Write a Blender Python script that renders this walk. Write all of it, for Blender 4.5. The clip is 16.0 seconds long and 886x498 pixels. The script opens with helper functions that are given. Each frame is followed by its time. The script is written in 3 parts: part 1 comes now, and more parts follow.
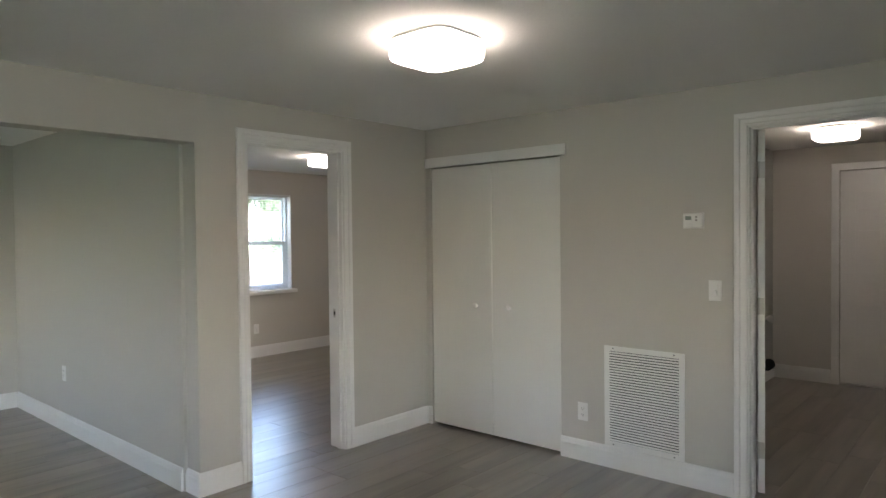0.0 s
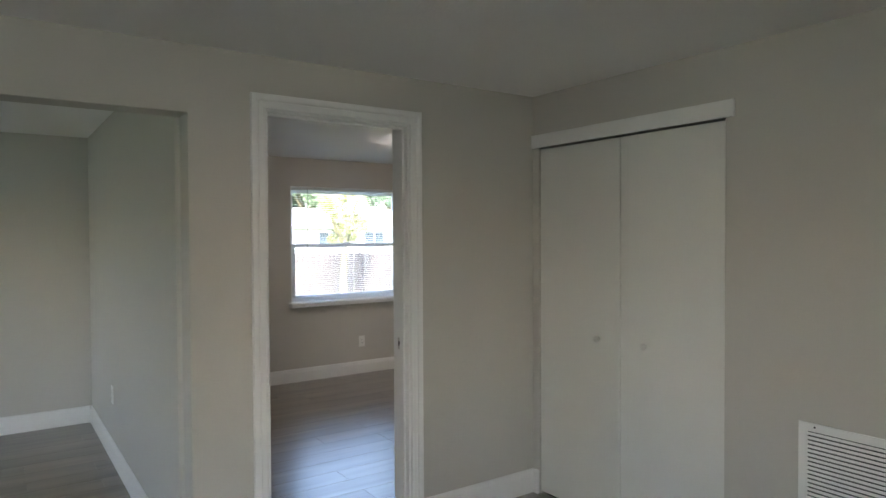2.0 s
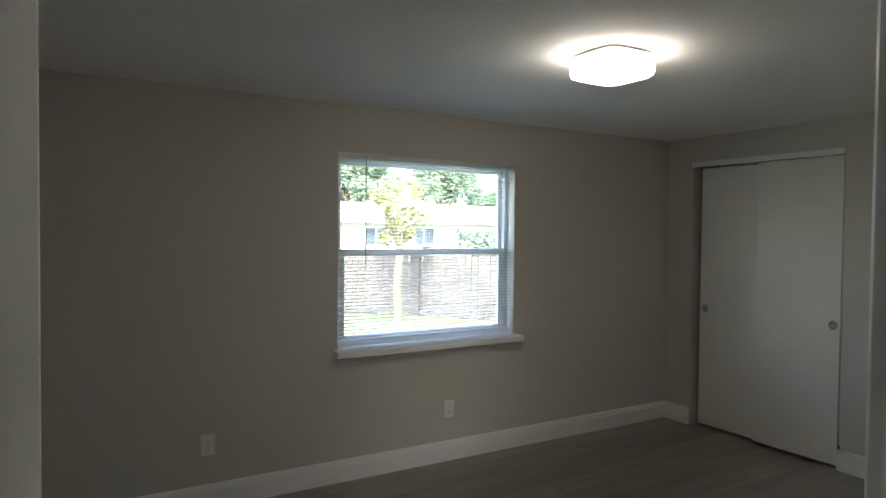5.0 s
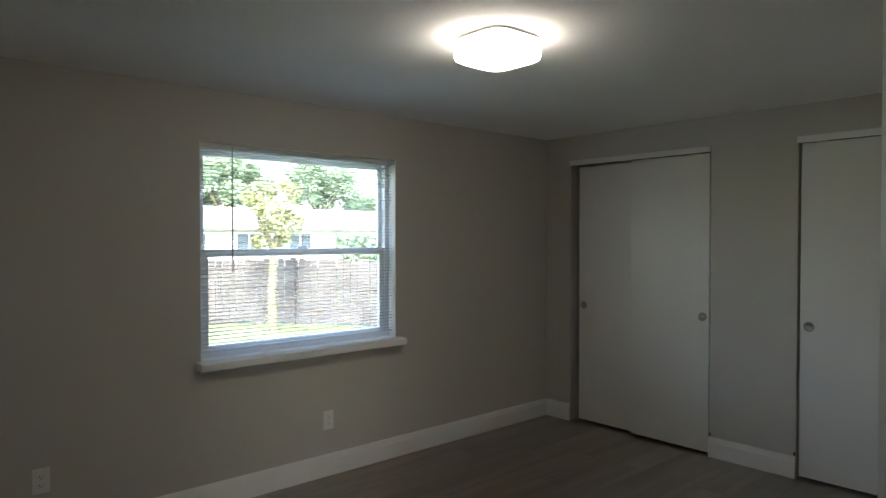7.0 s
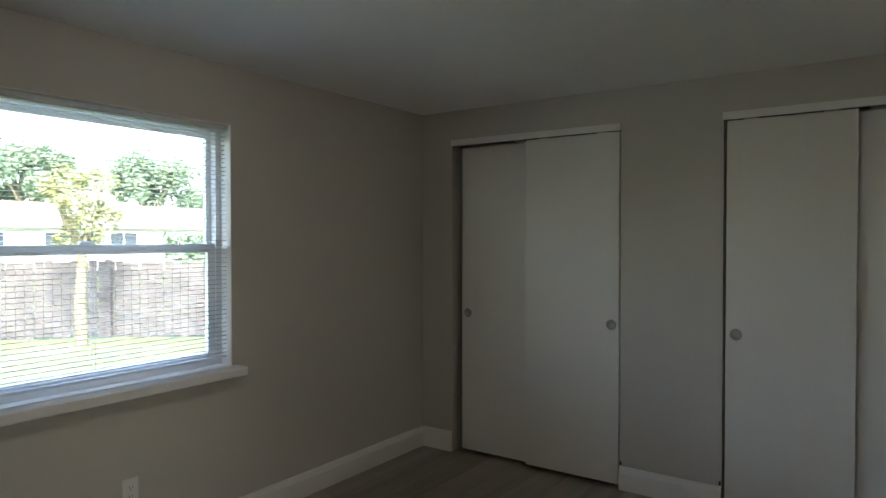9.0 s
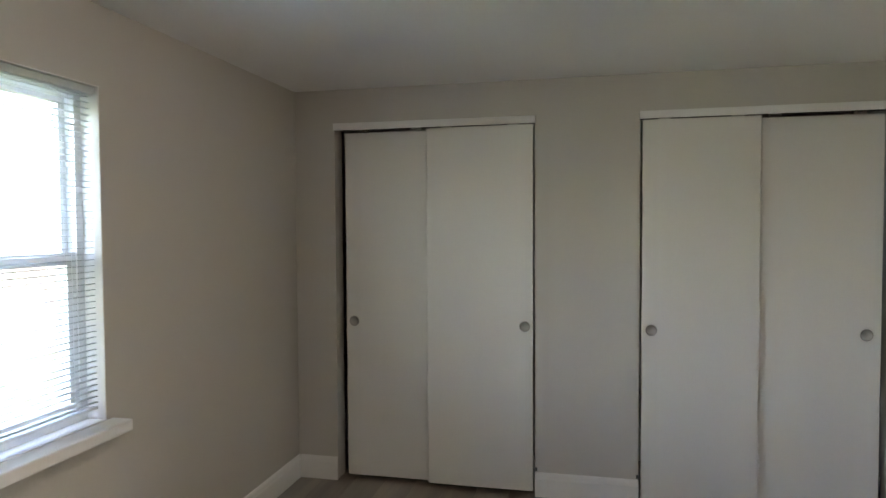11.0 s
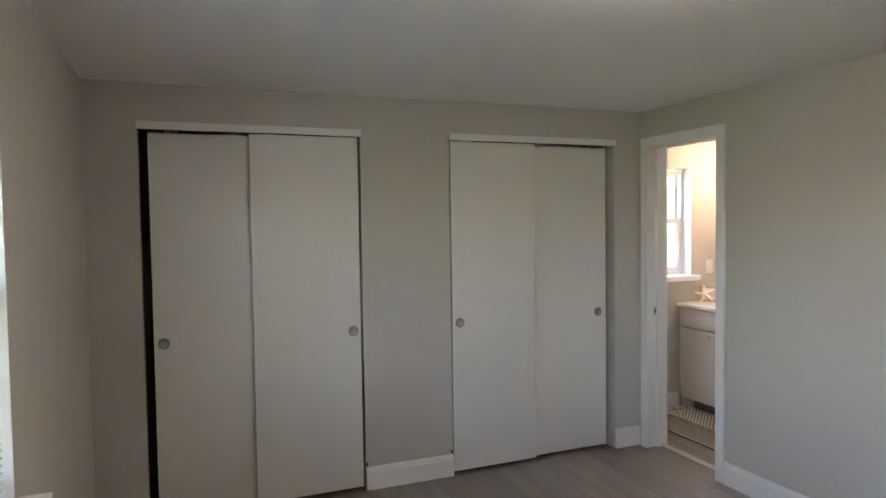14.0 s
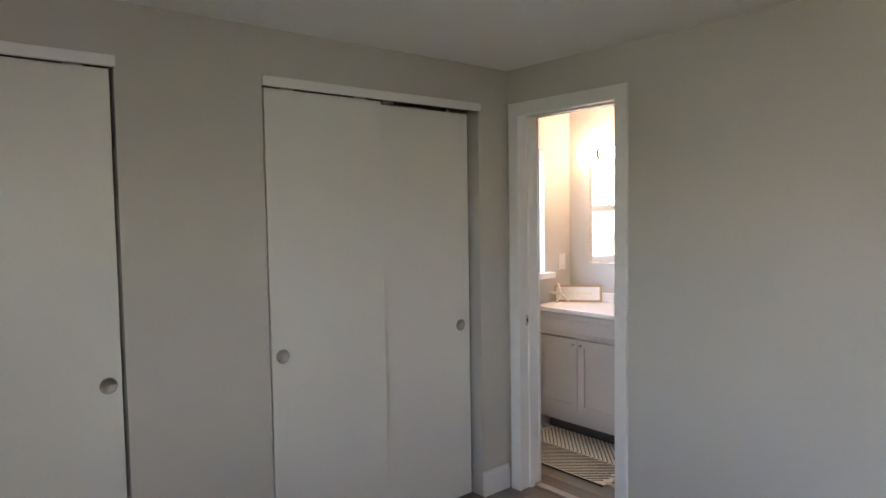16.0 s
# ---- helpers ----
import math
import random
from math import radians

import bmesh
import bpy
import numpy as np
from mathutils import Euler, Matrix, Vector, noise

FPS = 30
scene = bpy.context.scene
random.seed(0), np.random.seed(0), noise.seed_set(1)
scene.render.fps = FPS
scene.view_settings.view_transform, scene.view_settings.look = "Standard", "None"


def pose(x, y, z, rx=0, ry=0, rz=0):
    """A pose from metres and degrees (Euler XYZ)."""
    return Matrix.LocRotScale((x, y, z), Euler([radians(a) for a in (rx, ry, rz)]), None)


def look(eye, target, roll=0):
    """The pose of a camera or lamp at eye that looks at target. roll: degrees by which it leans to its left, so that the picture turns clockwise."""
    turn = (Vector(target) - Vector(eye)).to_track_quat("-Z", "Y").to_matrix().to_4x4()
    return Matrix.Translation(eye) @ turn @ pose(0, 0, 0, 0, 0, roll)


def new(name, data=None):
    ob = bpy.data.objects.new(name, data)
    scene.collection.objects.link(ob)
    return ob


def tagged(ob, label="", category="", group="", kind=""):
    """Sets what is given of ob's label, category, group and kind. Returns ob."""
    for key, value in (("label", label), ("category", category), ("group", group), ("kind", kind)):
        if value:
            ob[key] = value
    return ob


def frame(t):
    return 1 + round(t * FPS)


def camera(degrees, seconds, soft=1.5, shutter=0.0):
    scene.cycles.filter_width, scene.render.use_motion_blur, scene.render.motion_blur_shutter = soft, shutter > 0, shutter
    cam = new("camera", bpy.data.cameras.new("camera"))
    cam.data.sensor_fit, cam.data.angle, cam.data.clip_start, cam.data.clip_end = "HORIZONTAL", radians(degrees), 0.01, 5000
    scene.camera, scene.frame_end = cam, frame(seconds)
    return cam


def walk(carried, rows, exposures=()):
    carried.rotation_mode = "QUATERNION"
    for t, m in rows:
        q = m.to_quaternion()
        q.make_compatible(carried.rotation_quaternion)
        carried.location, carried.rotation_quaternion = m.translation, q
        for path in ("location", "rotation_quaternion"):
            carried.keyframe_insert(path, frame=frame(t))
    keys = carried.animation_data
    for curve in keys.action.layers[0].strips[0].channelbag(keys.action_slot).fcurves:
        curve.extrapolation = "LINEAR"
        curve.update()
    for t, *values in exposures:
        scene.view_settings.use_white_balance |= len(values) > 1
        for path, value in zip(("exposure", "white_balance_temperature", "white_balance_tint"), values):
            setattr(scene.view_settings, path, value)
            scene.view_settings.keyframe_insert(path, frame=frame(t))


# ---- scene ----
cam = camera(68.3, 16.0)
PATH = [
    (0, (0.244, 0.128, 1.461), (1.746, 1.447, 1.418), -0.6),
    (0.5, (0.549, 0.189, 1.48), (1.992, 1.574, 1.435), -0.7),
    (1, (0.865, 0.335, 1.483), (2.217, 1.808, 1.434), -0.5),
    (1.5, (1.159, 0.516, 1.497), (2.404, 2.08, 1.441), -0.4),
    (2, (1.405, 0.779, 1.487), (2.544, 2.422, 1.443), -0.3),
    (2.5, (1.612, 1.082, 1.503), (2.639, 2.797, 1.44), 0.3),
    (3, (1.789, 1.393, 1.51), (2.783, 3.127, 1.442), 0.6),
    (3.2, (1.863, 1.548, 1.509), (2.849, 3.287, 1.445), 0.5),
    (5.3, (2.44, 3.561, 1.528), (3.495, 5.259, 1.477), 0.6),
    (5.5, (2.433, 3.608, 1.541), (3.543, 5.27, 1.487), 0.6),
    (6, (2.432, 3.605, 1.512), (3.643, 5.195, 1.473), 0.3),
    (6.5, (2.461, 3.58, 1.484), (3.735, 5.121, 1.448), 0.1),
    (7, (2.543, 3.582, 1.47), (3.872, 5.077, 1.434), 0.0),
    (7.5, (2.659, 3.657, 1.468), (4.032, 5.11, 1.432), 0.0),
    (8, (2.795, 3.867, 1.468), (4.237, 5.252, 1.431), 0.1),
    (8.5, (2.978, 4.109, 1.436), (4.522, 5.379, 1.4), 0.2),
    (9, (3.17, 4.362, 1.432), (4.809, 5.507, 1.397), -0.0),
    (9.5, (3.306, 4.64, 1.456), (5.09, 5.542, 1.416), -0.1),
    (9.7, (3.349, 4.776, 1.486), (5.176, 5.587, 1.427), -0.1),
    (11.8, (3.098, 5.832, 1.495), (5.093, 5.954, 1.443), -0.5),
    (12, (3.078, 5.992, 1.499), (5.077, 5.999, 1.446), -0.5),
    (12.5, (3.006, 6.24, 1.524), (4.994, 6.032, 1.462), -0.6),
    (13, (2.938, 6.425, 1.538), (4.898, 6.034, 1.473), -0.7),
    (13.5, (2.979, 6.552, 1.544), (4.899, 5.999, 1.475), -0.8),
    (14, (3.136, 6.603, 1.547), (4.993, 5.865, 1.465), -0.8),
    (14.5, (3.357, 6.599, 1.536), (5.149, 5.715, 1.441), -0.8),
    (15, (3.668, 6.53, 1.532), (5.38, 5.502, 1.435), -0.8),
    (15.5, (3.997, 6.429, 1.529), (5.613, 5.256, 1.426), -0.9),
    (16, (4.298, 6.274, 1.522), (5.821, 4.983, 1.409), -0.9),
]
EXPOSURES = [(0, 4.85, 6800, 17), (1.5, 4.62, 6650, 16), (3.2, 4.43, 6500, 14), (5.5, 4.22, 6550, 9), (8.8, 4.02, 6600, 9), (9.6, 4.58, 6850, 15), (11.8, 5.2, 6850, 14), (14.5, 5.17, 6900, 17), (16, 5.05, 6850, 18)]
walk(cam, [(t, look(eye, target, roll)) for t, eye, target, roll in PATH], EXPOSURES)
DAYL, DAYH = 0.07, 0.7
SKY, SUN, LAMP, HALLLAMP, BATHLAMP = 0.145, 0.4, 0.9, 0.5, 1.2

# ---- world, sun, exposure ----
world = bpy.data.worlds.new("world")
scene.world = world
world.use_nodes = True
wn = world.node_tree
sky = wn.nodes.new("ShaderNodeTexSky")
sky.sky_type, sky.sun_disc = "NISHITA", False
sky.sun_elevation, sky.sun_rotation = radians(52), radians(215)
sky.air_density, sky.dust_density = 1.0, 3.0
wn.links.new(sky.outputs[0], wn.nodes["Background"].inputs[0])
wn.nodes["Background"].inputs[1].default_value = SKY

sun = new("sun", bpy.data.lights.new("sun", "SUN"))
sun.data.energy, sun.data.angle, sun.data.color = SUN, radians(10), (1, 0.95, 0.88)
sun.matrix_world = look((0, 0, 0), (math.sin(radians(35)) * 0.62, math.cos(radians(35)) * 0.62, -0.79))

# added lamps stand in for daylight at unseen windows behind and beside the walker
# the second, in the hall, aims upward to brighten the ceiling
for eye, aim, power, tint in (((-1.99, 5.0, 1.4), (0, 5.0, 1.6), DAYL, (0.34, 0.66, 1.0)), ((-0.2, -1.59, 1.4), (-0.2, 0, 3.0), DAYH, (0.75, 0.88, 1.0))):
    lamp = new("daylight_fill", bpy.data.lights.new("daylight_fill", "AREA"))
    lamp.data.shape, lamp.data.size, lamp.data.size_y = "RECTANGLE", 1.15, 1.1
    lamp.data.energy, lamp.data.color = power, tint
    lamp.matrix_world = look(eye, aim)

# ---- materials ----


def material(name, color, rough=0.6, metal=0.0, spec=0.5):
    m = bpy.data.materials.new(name)
    m.use_nodes = True
    b = m.node_tree.nodes["Principled BSDF"]
    b.inputs["Base Color"].default_value = (*color, 1)
    b.inputs["Roughness"].default_value = rough
    b.inputs["Metallic"].default_value = metal
    b.inputs["Specular IOR Level"].default_value = spec
    return m


def worn(name, color, rough=0.6, metal=0.0, spec=0.5, grain=60.0, bump=0.15, vary=0.08, depth=0.001, stain=1.3):
    """Paint or plaster with fine relief, and a colour that drifts at two scales."""
    m = material(name, color, rough, metal, spec)
    nt, b = m.node_tree, m.node_tree.nodes["Principled BSDF"]
    co = nt.nodes.new("ShaderNodeTexCoord")
    geo = nt.nodes.new("ShaderNodeNewGeometry")
    big, fine = nt.nodes.new("ShaderNodeTexNoise"), nt.nodes.new("ShaderNodeTexNoise")
    big.inputs["Scale"].default_value, big.inputs["Detail"].default_value = stain, 4
    fine.inputs["Scale"].default_value, fine.inputs["Detail"].default_value = grain, 5
    for n in (big, fine):
        nt.links.new(geo.outputs["Position"], n.inputs["Vector"])
    mix = nt.nodes.new("ShaderNodeMixRGB")
    mix.blend_type = "MULTIPLY"
    mix.inputs["Fac"].default_value = 1
    add = nt.nodes.new("ShaderNodeMath")
    add.operation = "ADD"
    nt.links.new(big.outputs["Fac"], add.inputs[0])
    nt.links.new(fine.outputs["Fac"], add.inputs[1])
    ramp = nt.nodes.new("ShaderNodeMapRange")
    ramp.inputs["From Min"].default_value, ramp.inputs["From Max"].default_value = 0.6, 1.4
    ramp.inputs["To Min"].default_value, ramp.inputs["To Max"].default_value = 1 - vary, 1 + vary
    nt.links.new(add.outputs[0], ramp.inputs["Value"])
    mix.inputs["Color1"].default_value = (*color, 1)
    nt.links.new(ramp.outputs[0], mix.inputs["Color2"])
    nt.links.new(mix.outputs[0], b.inputs["Base Color"])
    bp = nt.nodes.new("ShaderNodeBump")
    bp.inputs["Strength"].default_value, bp.inputs["Distance"].default_value = bump, depth
    nt.links.new(fine.outputs["Fac"], bp.inputs["Height"])
    nt.links.new(bp.outputs[0], b.inputs["Normal"])
    rr = nt.nodes.new("ShaderNodeMapRange")
    rr.inputs["From Min"].default_value, rr.inputs["From Max"].default_value = 0.3, 0.7
    rr.inputs["To Min"].default_value, rr.inputs["To Max"].default_value = max(0, rough - 0.08), min(1, rough + 0.08)
    nt.links.new(big.outputs["Fac"], rr.inputs["Value"])
    nt.links.new(rr.outputs[0], b.inputs["Roughness"])
    return m


def plank_material():
    """Grey-brown vinyl planks: long grain along x, its own tone for each plank."""
    m = material("vinyl_plank", (0.3, 0.26, 0.22), 0.28, 0, 0.5)
    m.node_tree.nodes["Principled BSDF"].inputs["Coat Weight"].default_value = 1.0
    m.node_tree.nodes["Principled BSDF"].inputs["Coat IOR"].default_value = 1.62
    m.node_tree.nodes["Principled BSDF"].inputs["Coat Roughness"].default_value = 0.3
    nt, b = m.node_tree, m.node_tree.nodes["Principled BSDF"]
    geo, info = nt.nodes.new("ShaderNodeNewGeometry"), nt.nodes.new("ShaderNodeObjectInfo")
    shift = nt.nodes.new("ShaderNodeVectorMath")
    shift.operation = "MULTIPLY_ADD"
    nt.links.new(info.outputs["Random"], shift.inputs[0])
    shift.inputs[1].default_value = (7.3, 13.1, 5.7)
    nt.links.new(geo.outputs["Position"], shift.inputs[2])
    tones = []
    for sx, sy, det in ((0.75, 8.0, 3), (1.3, 24.0, 2), (0.5, 2.5, 2)):
        mp, no = nt.nodes.new("ShaderNodeMapping"), nt.nodes.new("ShaderNodeTexNoise")
        mp.inputs["Scale"].default_value = (sx, sy, 1)
        no.inputs["Scale"].default_value, no.inputs["Detail"].default_value, no.inputs["Distortion"].default_value = 1.0, det, 0.0
        nt.links.new(shift.outputs[0], mp.inputs["Vector"])
        nt.links.new(mp.outputs[0], no.inputs["Vector"])
        tones.append(no)
    s1, s2 = nt.nodes.new("ShaderNodeMath"), nt.nodes.new("ShaderNodeMath")
    s1.operation = s2.operation = "MULTIPLY_ADD"
    nt.links.new(tones[1].outputs["Fac"], s1.inputs[0])
    s1.inputs[1].default_value = 0.35
    nt.links.new(tones[0].outputs["Fac"], s1.inputs[2])
    nt.links.new(info.outputs["Random"], s2.inputs[0])
    s2.inputs[1].default_value = 0.07
    nt.links.new(s1.outputs[0], s2.inputs[2])
    ramp = nt.nodes.new("ShaderNodeValToRGB")
    ramp.color_ramp.elements[0].position, ramp.color_ramp.elements[1].position = 0.46, 0.92
    ramp.color_ramp.elements[0].color = (0.078, 0.061, 0.046, 1)
    ramp.color_ramp.elements[1].color = (0.235, 0.19, 0.147, 1)
    nt.links.new(s2.outputs[0], ramp.inputs[0])
    nt.links.new(ramp.outputs[0], b.inputs["Base Color"])
    bp = nt.nodes.new("ShaderNodeBump")
    bp.inputs["Strength"].default_value, bp.inputs["Distance"].default_value = 0.05, 0.0006
    nt.links.new(tones[1].outputs["Fac"], bp.inputs["Height"])
    nt.links.new(bp.outputs[0], b.inputs["Normal"])
    rr = nt.nodes.new("ShaderNodeMapRange")
    rr.inputs["From Min"].default_value, rr.inputs["From Max"].default_value = 0.3, 0.7
    rr.inputs["To Min"].default_value, rr.inputs["To Max"].default_value = 0.28, 0.4
    nt.links.new(tones[2].outputs["Fac"], rr.inputs["Value"])
    nt.links.new(rr.outputs[0], b.inputs["Roughness"])
    return m


def glowing(name, color, strength):
    m = material(name, (0.85, 0.83, 0.8), 0.35)
    b = m.node_tree.nodes["Principled BSDF"]
    b.inputs["Emission Color"].default_value = (*color, 1)
    b.inputs["Emission Strength"].default_value = strength
    return m


def spotted(name, a, c, scale, rough=0.8, bump=0.3):
    """Two colours in soft patches, with a tone of its own for each piece."""
    m = worn(name, a, rough, 0, 0.3, scale * 6, bump, 0.2, 0.01, scale)
    nt, b = m.node_tree, m.node_tree.nodes["Principled BSDF"]
    geo, no = nt.nodes.new("ShaderNodeNewGeometry"), nt.nodes.new("ShaderNodeTexNoise")
    no.inputs["Scale"].default_value, no.inputs["Detail"].default_value = scale, 4
    nt.links.new(geo.outputs["Position"], no.inputs["Vector"])
    add = nt.nodes.new("ShaderNodeMath")
    add.operation = "MULTIPLY_ADD"
    nt.links.new(geo.outputs["Random Per Island"], add.inputs[0])
    add.inputs[1].default_value = 0.4
    nt.links.new(no.outputs["Fac"], add.inputs[2])
    ramp = nt.nodes.new("ShaderNodeValToRGB")
    ramp.color_ramp.elements[0].position, ramp.color_ramp.elements[1].position = 0.4, 0.95
    ramp.color_ramp.elements[0].color, ramp.color_ramp.elements[1].color = (*a, 1), (*c, 1)
    nt.links.new(add.outputs[0], ramp.inputs[0])
    nt.links.new(ramp.outputs[0], b.inputs["Base Color"])
    return m


def glass_material():
    m = bpy.data.materials.new("window_glass")
    m.use_nodes = True
    nt = m.node_tree
    nt.nodes.remove(nt.nodes["Principled BSDF"])
    out = nt.nodes["Material Output"]
    clear, shine, mix = (nt.nodes.new("ShaderNode" + k) for k in ("BsdfTransparent", "BsdfGlossy", "MixShader"))
    clear.inputs[0].default_value = (0.97, 0.985, 0.98, 1)
    shine.inputs["Roughness"].default_value = 0.02
    mix.inputs[0].default_value = 0.03
    nt.links.new(clear.outputs[0], mix.inputs[1])
    nt.links.new(shine.outputs[0], mix.inputs[2])
    nt.links.new(mix.outputs[0], out.inputs["Surface"])
    return m


M_WALL = worn("greige_wall_paint", (0.555, 0.53, 0.485), 0.72, 0, 0.3, 140, 0.25, 0.02, 0.0015)
M_CEIL = worn("textured_ceiling_paint", (0.9, 0.895, 0.88), 0.85, 0, 0.2, 75, 0.35, 0.02, 0.005)
M_TRIM = worn("white_trim_paint", (0.8, 0.79, 0.77), 0.38, 0, 0.5, 40, 0.05, 0.02)
M_DOOR = worn("off_white_door_paint", (0.74, 0.725, 0.68), 0.45, 0, 0.45, 90, 0.12, 0.02)
M_PLANK = plank_material()
M_SUB = worn("screed", (0.05, 0.045, 0.04), 0.9)
M_DARK = worn("dark_closet", (0.10, 0.095, 0.09), 0.9)
M_VINYL = worn("white_vinyl", (0.82, 0.83, 0.83), 0.35, 0, 0.5, 30, 0.03, 0.02)
M_SLAT = worn("white_blind_slat", (0.72, 0.73, 0.73), 0.4, 0, 0.5, 30, 0.03, 0.02)
slat_nt = M_SLAT.node_tree
slat_glow, slat_mix = slat_nt.nodes.new("ShaderNodeBsdfTranslucent"), slat_nt.nodes.new("ShaderNodeMixShader")
slat_glow.inputs[0].default_value, slat_mix.inputs[0].default_value = (0.85, 0.86, 0.85, 1), 0.28
slat_nt.links.new(slat_nt.nodes["Principled BSDF"].outputs[0], slat_mix.inputs[1])
slat_nt.links.new(slat_glow.outputs[0], slat_mix.inputs[2])
slat_nt.links.new(slat_mix.outputs[0], slat_nt.nodes["Material Output"].inputs["Surface"])
M_PLATE = worn("white_plastic", (0.78, 0.77, 0.74), 0.35, 0, 0.5, 30, 0.03, 0.02)
# near-black stands for shade in slots, latch holes and the grille duct; screws too
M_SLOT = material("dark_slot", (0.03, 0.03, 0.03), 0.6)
M_GREY = material("grey_plastic_display", (0.24, 0.27, 0.24), 0.3)
M_NICKEL = worn("brushed_nickel", (0.55, 0.53, 0.50), 0.32, 1.0, 0.5, 200, 0.05, 0.06)
M_CUP = worn("satin_metal_cup", (0.42, 0.40, 0.37), 0.45, 0.7, 0.5, 200, 0.05, 0.06)
M_BLACK = worn("black_rubber", (0.02, 0.02, 0.02), 0.7)
M_GLASS = glass_material()
M_MIRROR = material("mirror_silver", (0.92, 0.93, 0.93), 0.01, 1.0)
M_LAMP = glowing("lit_opal_shade", (1.0, 0.91, 0.80), LAMP)
M_HALLLAMP = glowing("lit_hall_opal_shade", (1.0, 0.91, 0.80), HALLLAMP)
M_BATHLAMP = glowing("lit_warm_opal_tube", (1.0, 0.71, 0.5), BATHLAMP)
M_VANITY = worn("grey_vanity_paint", (0.58, 0.56, 0.54), 0.45, 0, 0.5, 60, 0.05, 0.03)
M_TOP = worn("white_cultured_marble", (0.84, 0.83, 0.81), 0.2, 0, 0.5, 12, 0.02, 0.03)
M_OAK = worn("pale_oak", (0.50, 0.36, 0.23), 0.6, 0, 0.4, 90, 0.2, 0.15)
M_STAR = worn("bleached_starfish", (0.80, 0.74, 0.64), 0.8, 0, 0.3, 180, 0.6, 0.1, 0.003)
M_CREAM = worn("cream_cotton", (0.8, 0.75, 0.66), 0.9, 0, 0.2, 260, 0.7, 0.1, 0.003)
M_YARN = worn("black_cotton_braid", (0.05, 0.048, 0.045), 0.9, 0, 0.2, 260, 0.7, 0.1, 0.003)
M_BRONZE = worn("bronze_band", (0.30, 0.17, 0.09), 0.4, 0.6)
M_STEEL = worn("threshold_aluminium", (0.62, 0.60, 0.57), 0.35, 0.9, 0.5, 120, 0.05, 0.05)
M_LAWN = spotted("mown_lawn", (0.09, 0.12, 0.05), (0.15, 0.17, 0.085), 0.8)
M_FENCE = spotted("weathered_fence_board", (0.05, 0.047, 0.046), (0.11, 0.1, 0.097), 3.0, 0.85)
M_LEAF = spotted("green_foliage", (0.11, 0.17, 0.10), (0.18, 0.25, 0.15), 0.5, 0.7)
M_LEAF2 = spotted("yellow_green_foliage", (0.17, 0.19, 0.07), (0.28, 0.28, 0.12), 1.2, 0.7)
M_BARK = spotted("pale_bark", (0.15, 0.135, 0.08), (0.23, 0.21, 0.13), 5.0, 0.9, 0.6)
M_ROOF = spotted("pale_roof_shingle", (0.32, 0.3, 0.29), (0.42, 0.4, 0.38), 2.0, 0.9)
M_SIDING = worn("pale_house_siding", (0.46, 0.48, 0.48), 0.7)
M_FARGLASS = material("far_window_glass", (0.06, 0.08, 0.10), 0.1)

# ---- mesh tools ----


def quad_box(bm, x0, x1, y0, y1, z0, z1):
    v = [bm.verts.new((x, y, z)) for z in (z0, z1) for x, y in ((x0, y0), (x1, y0), (x1, y1), (x0, y1))]
    for f in ((3, 2, 1, 0), (4, 5, 6, 7), (0, 1, 5, 4), (1, 2, 6, 5), (2, 3, 7, 6), (3, 0, 4, 7)):
        bm.faces.new([v[i] for i in f])
    return v


def box(x0, x1, y0, y1, z0, z1, bevel=0.0, seg=2):
    bm = bmesh.new()
    quad_box(bm, x0, x1, y0, y1, z0, z1)
    if bevel:
        bmesh.ops.bevel(bm, geom=bm.edges[:], offset=bevel, segments=seg, affect="EDGES", profile=0.5)
    return bm


def boxes(*sizes):
    bm = bmesh.new()
    for s in sizes:
        quad_box(bm, *s)
    return bm


def turned(profile, seg=24, axis="z"):
    """A surface turned about an axis from (radius, height) pairs, closed at both ends."""
    bm = bmesh.new()
    rings = []
    for r, h in profile:
        ring = []
        for i in range(seg):
            a = 2 * math.pi * i / seg
            p = (r * math.cos(a), r * math.sin(a), h)
            if axis == "x":
                p = (h, p[0], p[1])
            if axis == "y":
                p = (p[1], h, p[0])
            ring.append(bm.verts.new(p))
        rings.append(ring)
    for a, b in zip(rings, rings[1:]):
        for i in range(seg):
            bm.faces.new((a[i], a[(i + 1) % seg], b[(i + 1) % seg], b[i]))
    bm.faces.new(rings[0][::-1])
    bm.faces.new(rings[-1])
    bmesh.ops.recalc_face_normals(bm, faces=bm.faces[:])
    return bm


def swept(stations, closed=True):
    """Bridges equal rings of points into one solid."""
    bm = bmesh.new()
    rings = [[bm.verts.new(p) for p in s] for s in stations]
    n = len(rings[0])
    for a, b in zip(rings, rings[1:]):
        for i in range(n):
            bm.faces.new((a[i], a[(i + 1) % n], b[(i + 1) % n], b[i]))
    if closed:
        bm.faces.new(rings[0][::-1])
        bm.faces.new(rings[-1])
    bmesh.ops.recalc_face_normals(bm, faces=bm.faces[:])
    return bm


def mesh_from(name, bm, mat, smooth=False):
    me = bpy.data.meshes.new(name)
    if smooth:
        for f in bm.faces:
            f.smooth = True
    bm.to_mesh(me)
    bm.free()
    me.materials.append(mat)
    return me


def part(name, bm, mat, parent, label="", smooth=False):
    ob = new(name, mesh_from(name, bm, mat, smooth))
    ob.parent = parent
    if label:
        ob["label"] = label
    return ob


def moved(bm, m):
    bmesh.ops.transform(bm, matrix=m, verts=bm.verts[:])
    return bm


def structure(name, bm, mat, label, category, smooth=False):
    ob = new(name, mesh_from(name, bm, mat, smooth))
    return tagged(ob, label, category, kind="structure")


